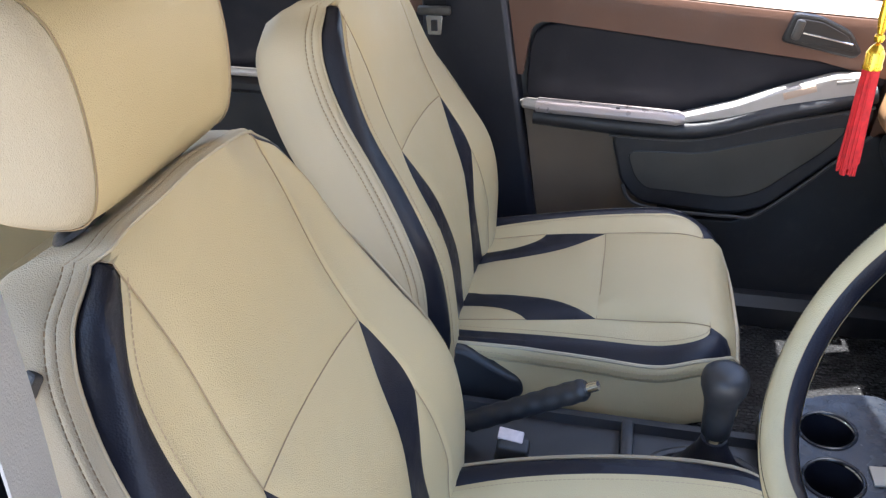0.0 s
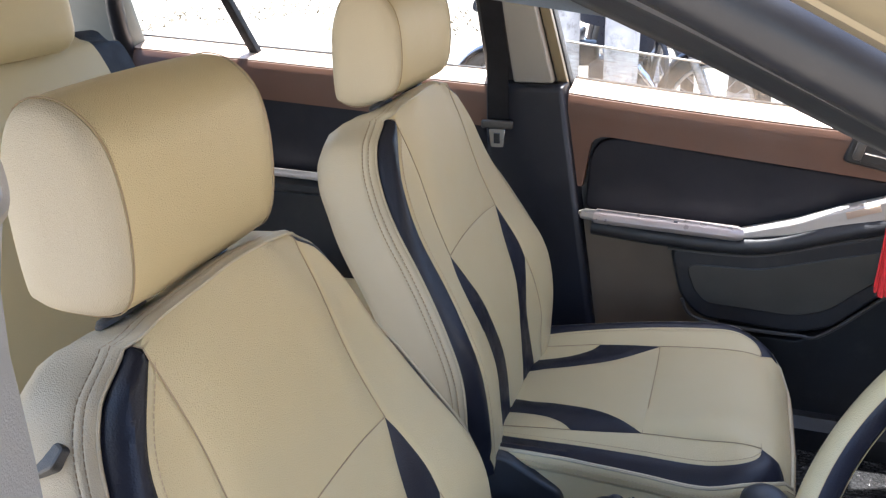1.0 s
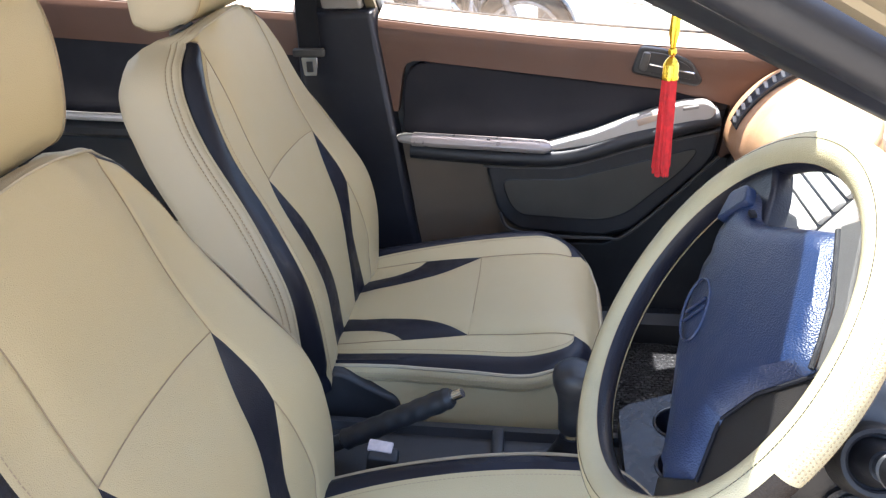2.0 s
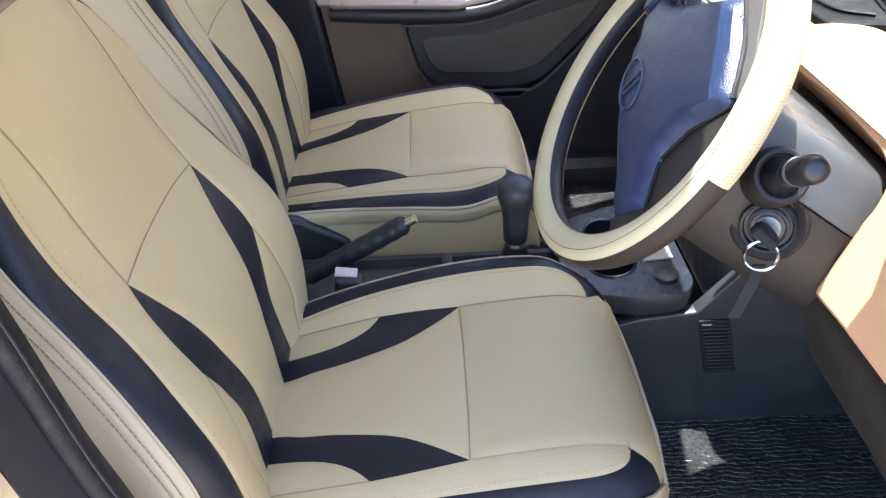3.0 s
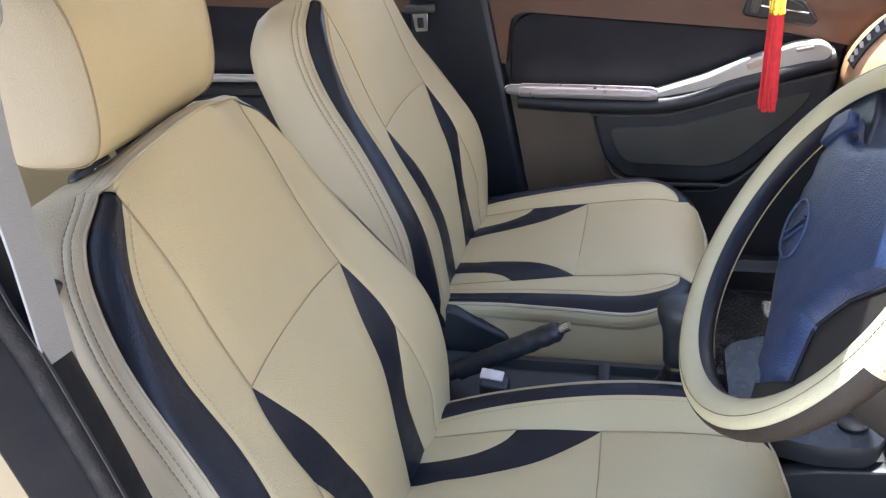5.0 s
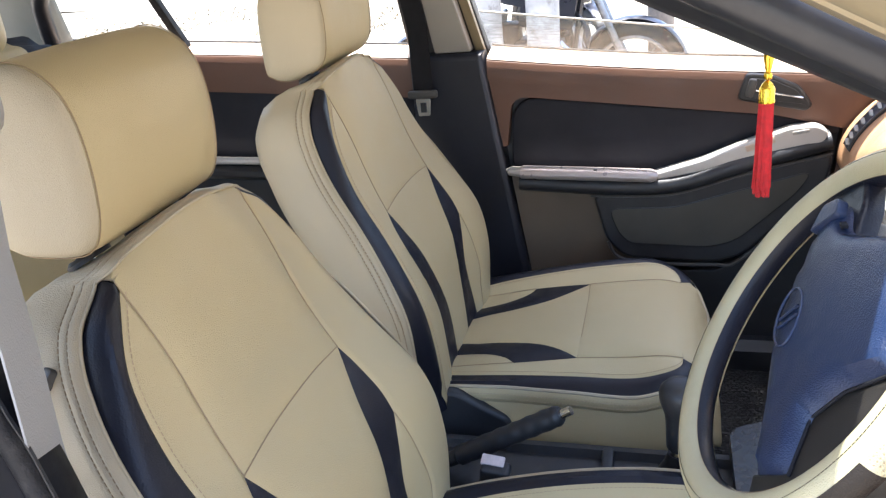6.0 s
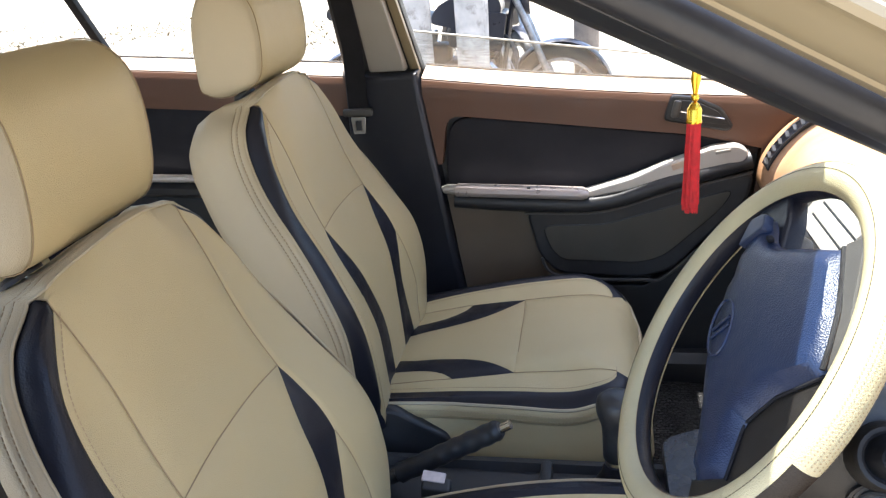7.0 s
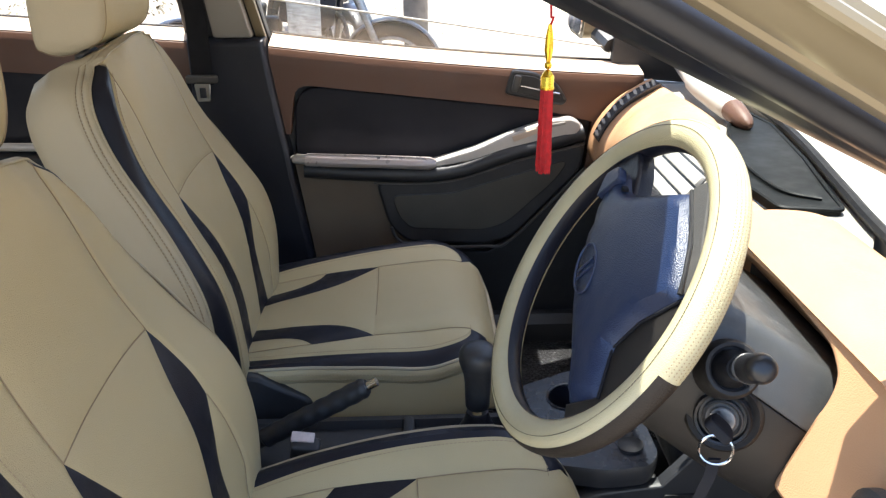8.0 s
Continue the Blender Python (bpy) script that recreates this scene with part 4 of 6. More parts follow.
    part("piping", tube([p + outward(i) * 0.001 for i, p in enumerate(rim3)], 0.0032, 6), SIDE, cu)
    part("base_frame", box((0.42, 0.40, 0.13), (0.22, 0, 0.37), 0.02), PLASTIC, s, "black seat base")
    for sg in (1, -1):
        part("slide_rail", box((0.50, 0.035, 0.045), (0.22, sg * 0.19, 0.275), 0.004), METAL, s, "steel slide rail")

    # -- backrest: curves of one half in (y, h)
    H0, TIP = -0.13, (0.1236, 0.468)
    bk = part("backrest", tube([back_at(0, 0.08, -0.085), back_at(0, 0.40, -0.062)], 0.05, 10, flat=0.6), BLACKL, s, "padded seat backrest")
    e_top = [(table(BW, h) * 0.985, h) for h in span(H0, 0.39, 38)[:-1] + span(0.39, TIP[1], 18)]
    stripe_in = c2([(0.198, H0), (0.2075, -0.10), (0.2224, 0.0), (0.2188, 0.10), (0.1912, 0.20), (0.1837, 0.30), (0.1701, 0.38), (0.1335, 0.437), (0.1232, 0.450)])
    far_in = [(table(BW, h) * 0.985 - 0.005 - 0.009 * math.exp(-((h - 0.43) / 0.06) ** 2), h) for h in span(H0, 0.462, 60)]   # nearly hidden round the tunnel side
    diag = c2([(0.1276, 0.228), (0.1207, 0.34), (0.1221, 0.41), (0.1232, 0.450)])
    tip = c2([(0.1232, 0.450), (0.1236, 0.459), TIP], 3)
    wi = c2([(0.044, H0), (0.0458, -0.10), (0.0545, 0.0), (0.0788, 0.08), (0.0958, 0.15), (0.1276, 0.228)])
    wo = c2([(0.1440, 0.105), (0.1455, 0.145), (0.1380, 0.195), (0.1276, 0.228)], 4)
    nt_ = c2([(0.119, H0), (0.114, -0.10), (0.1040, 0.0), (0.1230, 0.060), (0.1440, 0.105)])
    sm_ = c2([(0.144, H0), (0.150, -0.058), (0.159, -0.022), (0.1535, 0.040), (0.1440, 0.105)])
    arc = c2([(-0.1276, 0.228), (-0.05, 0.235), (0.05, 0.235), (0.1276, 0.228)], 8)
    top = c2([TIP, (0.09, 0.4745), (0.0, 0.481), (-0.09, 0.4745), (-TIP[0], TIP[1])], 6)
    part("upper_panel", panel(arc + diag[1:] + tip[1:] + top[1:] + mirror_u(tip)[::-1][1:] + mirror_u(diag)[::-1][1:], on_back), BEIGE, bk)
    part("lower_panel", panel(mirror_u(wi)[:-1] + arc + wi[::-1][1:], on_back), BEIGE, bk)
    for sg in (1, -1):
        f = (lambda p: p) if sg == 1 else mirror_u
        part("black_insert", panel(f(wi + wo[::-1] + nt_[::-1]), on_back), BLACKL, bk, "black insert")
        part("small_panel", panel(f(nt_ + sm_[::-1]), on_back), BEIGE, bk)
        rim_in = stripe_in if sg == -1 else far_in
        top_h = 0.4495 if sg == -1 else 0.4615
        part("bolster", strip_panel(f(sm_ + wo[1:] + diag[1:] + tip[1:]), f(rim_in), on_back, H0, top_h, 84, 14), BEIGE, bk)
        part("black_stripe", strip_panel(f(rim_in + tip[1:] if sg == -1 else rim_in), f(e_top), on_back, H0, TIP[1] - 0.0005), BLACKL, bk, "black side stripe")
        part("stitching", dashes([on_back((a - 0.006) * sg, b_, 0.0005) for a, b_ in rim_in[:-3]], 0.0060, 0.0042, 0.0006, 0.0006), THREAD, bk)
    for ln in (sm_, diag + tip[1:]):
        for sg in (1, -1):
            part("seam", tube([on_back(sg * a, c, -0.0016) for a, c in ln], 0.0007, 5), SEAM, bk)
    part("seam", tube([on_back(a, c, -0.0016) for a, c in arc], 0.0007, 5), SEAM, bk)
    # cover over sides, top and rear
    up = [(a, h) for a, h in e_top]
    crest = top[1:-1]
    loop = up + crest + mirror_u(up)[::-1]
    def cover_row(i, out, d):
        y, h = loop[i]
        a, c = loop[max(i - 4, 0)], loop[min(i + 4, len(loop) - 1)]
        t = Vector((c[0] - a[0], c[1] - a[1]))
        n = Vector((t.y, -t.x)).normalized()
        if n.dot(Vector((y, h - 0.2))) < 0:
            n = -n
        out += 0.020 * math.exp(-((abs(y) - 0.145) / 0.045) ** 2) * smooth(0.36, 0.42, h) * smooth(0.012, 0.06, -d)   # full rear shoulders
        return back_at(y + n.x * out, h + n.y * out, back_depth(y, h) + d)
    bm = bmesh.new()
    rows = []
    for out, d in ((-0.001, 0.0), (0.0040, -0.0025), (0.0072, -0.0070), (0.0072, -0.0088), (0.0056, -0.0104), (0.0082, -0.0124), (0.0092, -0.0155), (0.0090, -0.0182), (0.0072, -0.0200), (0.0088, -0.0224), (0.0094, -0.028), (0.0095, -0.06), (0.004, -0.095), (-0.010, -0.115), (-0.05, -0.128)):
        rows.append([bm.verts.new(cover_row(i, out, d)) for i in range(len(loop))])
    for A, B in zip(rows, rows[1:]):
        for i in range(len(A) - 1):
            bm.faces.new((A[i], A[i + 1], B[i + 1], B[i]))
    mid = bm.verts.new(back_at(0, 0.22, -0.13))
    for i in range(len(loop) - 1):
        bm.faces.new((rows[-1][i], rows[-1][i + 1], mid))
    bmesh.ops.recalc_face_normals(bm, faces=bm.faces)
    part("side_cover", bm, SIDE, bk, "beige side and rear cover with double stitching")
    for d, out in ((-0.0102, 0.0066), (-0.0198, 0.0082)):
        part("stitching", dashes([cover_row(i, out, d) for i in range(len(loop))], 0.0064, 0.0042, 0.0009, 0.0009), THREADB, bk)
    part("piping", tube([cover_row(i, 0.0005, 0.0005) for i in range(len(loop))], 0.0016, 6), SIDE, bk)

    # -- headrest on two posts
    for y in posts:
        a, c = back_at(y, 0.44, -0.018), Vector((-0.185, y + foot[1], head_z - 0.02))
        part("post", tube([a, c], 0.0055, 10), CHROME, s, "thin chrome headrest post")
        part("post_guide", lathe([(0.0, 0.0), (0.022, 0.0), (0.022, 0.004), (0.018, 0.008), (0.010, 0.0085), (0.009, 0.013), (0.0, 0.013)], Matrix.Translation(back_at(y, 0.4885, -0.016)) @ Matrix.Rotation(-radians(recline), 4, "Y") @ Matrix.Diagonal((0.85, 1.25, 1.0, 1)), 16), PLASTIC, s, "black plastic post guide")
    prof = catmull([(-0.016, 0, -0.088), (0.036 - 0.4 * head[3], 0, -0.080 + 0.8 * head[3]), (0.057, 0, -0.046 + 0.3 * head[3]), (0.060, 0, 0.02), (0.046, 0, 0.070), (0.008, 0, 0.095), (-0.035, 0, 0.085), (-0.061, 0, 0.03), (-0.061, 0, -0.066), (-0.048, 0, -0.084)], 5, closed=True)
    HC = Matrix.Translation((-0.170 + head[0], head[1], head_z)) @ Matrix.Diagonal((1, head[2], 1.03, 1)) @ Matrix.Rotation(radians(3), 4, "Y")
    def hring(b, y, k, sq):
        return [b.verts.new(HC @ Vector((p.x * k, y, p.z * sq))) for p in prof]
    b = bmesh.new()
    R = [hring(b, y, k, q) for y, k, q in ((-0.117, 0.955, 0.965), (-0.113, 0.985, 0.985), (-0.085, 1.0, 1.0), (-0.03, 1.0, 1.012), (0.03, 1.0, 1.012), (0.085, 1.0, 1.0), (0.113, 0.985, 0.985), (0.117, 0.955, 0.965))]
    for A, B in zip(R, R[1:]):
        for i in range(len(A)):
            b.faces.new((A[i], A[(i + 1) % len(A)], B[(i + 1) % len(A)], B[i]))
    bmesh.ops.recalc_face_normals(b, faces=b.faces)
    hd = part("headrest", b, BEIGE, s, "beige padded headrest cover")
    for sg in (1, -1):
        b = bmesh.new()
        R = [hring(b, sg * y, k, q) for y, k, q in ((0.117, 0.955, 0.965), (0.119, 0.968, 0.975), (0.123, 0.945, 0.955), (0.128, 0.86, 0.88), (0.131, 0.64, 0.68), (0.132, 0.28, 0.30))]
        for A, B in zip(R, R[1:]):
            for i in range(len(A)):
                b.faces.new((A[i], A[(i + 1) % len(A)], B[(i + 1) % len(A)], B[i]))
        b.faces.new(R[-1])
        bmesh.ops.recalc_face_normals(b, faces=b.faces)
        part("side_cap", b, SIDE, hd, "paler beige headrest side")
        part("piping", tube([HC @ Vector((p.x * 0.985, sg * 0.1175, p.z * 0.99)) for p in prof], 0.0007, 6, closed=True), SEAM, hd)
    return s


pseat = build_seat((0.0892, -0.037, 0.6565), 26.4, 1.176, (-0.058, 0.080), (0.016, 0.006, 0.97, 0.010))
pseat.location = (-0.076, 0.70, 0.0)
tagged(pseat, "beige leatherette front passenger seat with black wave inserts and headrest")
SAG[0] = 0
driver = build_seat((0.0792, 0.007, 0.628), 28.0, 1.154, (-0.086, 0.040))
tagged(driver, "beige leatherette driver seat with black wave inserts and headrest")
part("belt_slot", prism(round_poly([(0.0, 0.004), (0.012, 0.013), (0.055, 0.013), (0.055, -0.013), (0.014, -0.010)], 0.005), 0.012, lambda a, c, e: back_at(-0.189 + 0.7 * c - 0.7 * e, 0.416 + 0.7 * c + 0.7 * e, -0.024 - a), 0.003), PLASTIC, driver, "black plastic side slot")

# ---- rear bench ----
def rear_seat():
    s = thing("rear_bench", "beige leatherette rear bench seat with black side band", "car seat")
    def prof(y):
        r = abs(y - YC) / 0.62
        k = -0.02 * r ** 4
        return [(-1.12, 0.50), (-0.84 + k, 0.52), (-0.86 + k, 0.70), (-0.92 + k, 1.0), (-0.97 + k, 1.13), (-1.02, 1.165 - 0.05 * r ** 6), (-1.08, 1.15), (-1.16, 0.9)]
    ys = span(YC - 0.60, YC + 0.55, 28)
    def loft(lo, hi, mt, nm, lab=""):
        b = bmesh.new()
        yy = [y for y in ys if lo <= y <= hi]
        R = [[b.verts.new((x, y, z)) for x, z in [(v.x, v.z) for v in catmull([(p[0], 0, p[1]) for p in prof(y)], 4, closed=True)]] for y in yy]
        for A, B in zip(R, R[1:]):
            for i in range(len(A)):
                b.faces.new((A[i], A[(i + 1) % len(A)], B[(i + 1) % len(A)], B[i]))
        b.faces.new(R[0][::-1])
        b.faces.new(R[-1])
        bmesh.ops.recalc_face_normals(b, faces=b.faces)
        part(nm, b, mt, s, lab)
    loft(YC - 0.61, YC + 0.48, BEIGE, "backrest")
    loft(YC + 0.45, YC + 0.56, DOORCLOTH, "side_band", "black side band")
    part("cushion", box((0.54, 1.22, 0.26), (-0.64, YC, 0.475), 0.05, 4), BEIGE, s)
    return s


rear_seat()


def rear_headrest():
    s = thing("rear_headrest", "beige leatherette headrest on the rear bench", "headrest", (-0.99, 0.0, 1.16))
    b = box((0.11, 0.25, 0.19), (0, 0, 0.115), 0.05, 5)
    part("pad", b, BEIGE, s)
    for sg in (1, -1):
        part("post", tube([(0, sg * 0.07, -0.06), (0, sg * 0.07, 0.05)], 0.006, 8), CHROME, s)
    return s


rh = rear_headrest()
rh.matrix_basis = pose(-0.99, 0.62, 1.125)
copy_thing(rh, pose(-0.99, 0.05, 1.125))

# ---- steering wheel ----
WC, WT, WA = Vector((0.510, -0.003, 0.955)), radians(32.5), radians(4.0)
w_n = Vector((-math.cos(WT) * math.cos(WA), -math.cos(WT) * math.sin(WA), math.sin(WT)))
w_a = Vector((0, 1, 0)) - w_n * w_n.y
w_a.normalize()
w_b = w_n.cross(w_a) * -1
if w_b.z < 0:
    w_b = -w_b
WROT = radians(34)
e1, e2 = w_a * math.cos(WROT) + w_b * math.sin(WROT), -w_a * math.sin(WROT) + w_b * math.cos(WROT)


def on_wheel(p, q, r=0.0):
    """Turned wheel: p along its spokes, q towards its third spoke, r towards the driver."""
    return WC + e1 * p + e2 * q + w_n * r


def rim_piece(R, r, f0, f1, t0, t1, n=90, m=10, bm=None, bump=0.0):
    """Part of a ring: t0..t1 round the wheel, f0..f1 round the tube (0 outward, 90 to the driver)."""
    b = bm or bmesh.new()
    V = []
    for i in range(n + 1):
        t = radians(t0 + (t1 - t0) * i / n)
        d = w_a * math.cos(t) + w_b * math.sin(t)
        V.append([b.verts.new(WC + d * (R + r * math.cos(radians(f0 + (f1 - f0) * k / m))) + w_n * r * math.sin(radians(f0 + (f1 - f0) * k / m))) for k in range(m + 1)])
    for i in range(n):
        for k in range(m):
            b.faces.new((V[i][k], V[i + 1][k], V[i + 1][k + 1], V[i][k + 1]))
    bmesh.ops.recalc_face_normals(b, faces=b.faces)
    return b


def steering_wheel():
    s = thing("steering_wheel", "black steering wheel in a cream and brown stitched leather cover, turned", "steering wheel")
    R, r = 0.172, 0.0175
    rim = part("rim", rim_piece(R, 0.0135, 0, 360, 0, 360, 96, 12), PLASTIC, s)
    part("front_cover", rim_piece(R, r, 38, 150, 0, 360, 120, 10), CREAM, rim, "cream leather cover")
    part("outer_cover", rim_piece(R, r + 0.0004, -95, 38.5, 290, 538, 90, 10), CREAM, rim, "cream perforated leather")
    rows_, dots, dfaces = 9, [], []
    for k in range(rows_):
        fi = radians(-70 + 98 * k / (rows_ - 1))
        for t in span(radians(291), radians(536), 235):
            t += (k % 2) * 0.0092
            d = w_a * math.cos(t) + w_b * math.sin(t)
            o = d * math.cos(fi) + w_n * math.sin(fi)
            u = w_n.cross(d)
            v = o.cross(u)
            c = WC + d * R + o * (r + 0.0009)
            n = len(dots)
            dots += [tuple(c + (u * math.cos(q) + v * math.sin(q)) * 0.00075) for q in (0, 1.2566, 2.5133, 3.7699, 5.0265)]
            dfaces.append((n, n + 1, n + 2, n + 3, n + 4))
    pm = bpy.data.meshes.new("tmp")
    pm.from_pydata(dots, [], dfaces)
    pb = bmesh.new()
    pb.from_mesh(pm)
    bpy.data.meshes.remove(pm)
    part("perforation_pattern", pb, SEAM, rim, "punched dots", smooth=False)
    part("dark_cover", rim_piece(R, r + 0.0004, -95, 38.5, 178, 290, 50, 10), DARKBROWN, rim, "dark brown perforated leather")
    part("inner_cover", rim_piece(R, r - 0.0006, 150, 222, 0, 360, 120, 8), BLACKL, rim, "black inner leather")
    part("back_edge", rim_piece(R, r, 222, 264, 0, 360, 120, 4), CREAM, rim)
    for fi in (76, 150):
        ln = [WC + (w_a * math.cos(t) + w_b * math.sin(t)) * (R + (r + 0.0005) * math.cos(radians(fi))) + w_n * (r + 0.0005) * math.sin(radians(fi)) for t in span(0, 2 * math.pi, 160)]
        part("stitching", dashes(ln, 0.0040, 0.0032, 0.0003, 0.0003), DARKBROWN if fi != 150 else THREAD, rim)
    pad = round_poly([(0.134, 0.008, 0.008), (0.130, 0.034, 0.010), (0.084, 0.043, 0.018), (0.036, 0.134, 0.008), (-0.030, 0.137, 0.03), (-0.080, 0.127, 0.006), (-0.083, 0.075, 0.03), (-0.097, 0.040, 0.02), (-0.146, 0.026, 0.006), (-0.138, -0.023, 0.008), (-0.050, -0.027, 0.03), (0.0, -0.031, 0.03), (0.042, -0.027, 0.03), (0.085, -0.013, 0.02), (0.110, -0.008, 0.02)], 0.012)
    pd = part("hub_pad", panel(pad, lambda a, c, e: on_wheel(a, c, 0.0155 + 0.0075 * (1 - min(1, (a / 0.135) ** 2 + ((c - 0.05) / 0.10) ** 2)) + e), cell=0.009, sink=0.012, width=0.012), HUB, s, "black grained plastic hub pad, blue sky reflection put into its colour")
    part("hub_side", prism([(a * 0.985, c * 0.985 + 0.001) for a, c in pad], 0.040, lambda a, c, e: on_wheel(a, c, -0.034 + e), 0.004, 2), PLASTIC, pd, "dark hub side")
    # the lower shell fills the wheel between the pad and the rim
    low = [(-0.076, 0.128), (-0.079, 0.074), (-0.094, 0.036), (-0.142, 0.022), (-0.136, -0.026), (-0.158, -0.026)] + [(-0.163 * math.cos(q), 0.163 * math.sin(q)) for q in span(radians(0), radians(64), 14)]
    part("lower_shell", prism(low, 0.022, lambda a, c, e: on_wheel(a, c, -0.016 + e), 0.003, 2), SHROUD, s, "brown-black lower wheel shell")
    part("edge_strip", prism(round_poly([(0.038, 0.137), (0.034, 0.160), (-0.078, 0.150), (-0.082, 0.132), (-0.032, 0.141)], 0.004), 0.016, lambda a, c, e: on_wheel(a, c, -0.004 + e), 0.003, 2), PLASTIC2, s, "scuffed grey-black third spoke")
    part("pad_edge", tube([on_wheel(a, c, 0.012) for a, c in ((0.034, 0.1365), (0.0, 0.1385), (-0.032, 0.1385), (-0.060, 0.134), (-0.079, 0.129))], 0.0022, 8), GLOSSBLACK, pd, "shiny pad edge")
    part("pad_seam", tube([on_wheel(a, c, 0.0075) for a, c in [(-0.082, 0.128), (-0.0845, 0.075), (-0.099, 0.040), (-0.147, 0.027)]], 0.0016, 6), WEBDARK, s, "dark gap between pad and shell")
    part("tip_cap", prism(round_poly([(0.132, 0.010), (0.128, 0.034), (0.108, 0.036), (0.104, -0.004)], 0.006), 0.010, lambda a, c, e: on_wheel(a, c, 0.012 + e), 0.003, 2), HUB, pd, "raised spoke end cap")
    part("tip_hole", box((0.006, 0.010, 0.004), on_wheel(0.094, 0.040, 0.0155), 0.001), WEBDARK, pd)
    part("upper_spoke", prism(round_poly([(0.100, -0.008), (0.160, -0.004), (0.158, 0.046), (0.120, 0.050), (0.080, 0.044)], 0.008), 0.020, lambda a, c, e: on_wheel(a, c, -0.014 + e), 0.005, 3), BLACKL, s, "black upper spoke")
    ov = [(0.031 * math.cos(t) + 0.006, 0.0165 * math.sin(t) - 0.002) for t in span(0, 2 * math.pi, 33)[:-1]]
    part("emblem_rim", tube([on_wheel(a, c, 0.0222) for a, c in ov], 0.0014, 6, closed=True), HUB, pd, "raised plain oval emblem ring")
    part("emblem_bar", tube([on_wheel(0.004, 0.012, 0.0228), on_wheel(-0.001, -0.016, 0.0212)], 0.0016, 6), HUB, pd)
    part("emblem_bar", tube([on_wheel(0.013, 0.011, 0.0228), on_wheel(0.008, -0.016, 0.0212)], 0.0016, 6), HUB, pd)
    col = part("boss", tube([WC - w_n * 0.02, WC - w_n * 0.09], 0.045, 20), PLASTIC, s)
    return s


steering_wheel()

# ---- steering column with stalk, ignition and key ----
C_A, C_V = Vector((math.cos(WT), 0, -math.sin(WT))), Vector((math.sin(WT), 0, math.cos(WT)))


def on_column(a, y, v):
    """Along the column's axis from the wheel, across, and upward from the axis."""
    return Vector((WC.x, 0, WC.z)) + C_A * a + C_V * v + Vector((0, y, 0))


def column_half(sec, name, material, label, s):
    b = bmesh.new()
    R = []
    for a, k, j in ((0.26, 1.05, 1.0), (0.176, 1.0, 1.0), (0.14, 0.92, 1.0), (0.11, 0.855, 0.99), (0.08, 0.80, 0.97), (0.06, 0.75, 0.92), (0.048, 0.66, 0.80), (0.042, 0.50, 0.60), (0.040, 0.30, 0.40)):
        R.append([b.verts.new(on_column(a, y * k, v * j)) for y, v in sec])
    n = len(R[0])
    for A, B in zip(R, R[1:]):
        for i in range(n):
            b.faces.new((A[i], A[(i + 1) % n], B[(i + 1) % n], B[i]))
    b.faces.new(R[0][::-1])
    b.faces.new(R[-1])
    bmesh.ops.recalc_face_normals(b, faces=b.faces)
    return part(name, b, material, s, label)


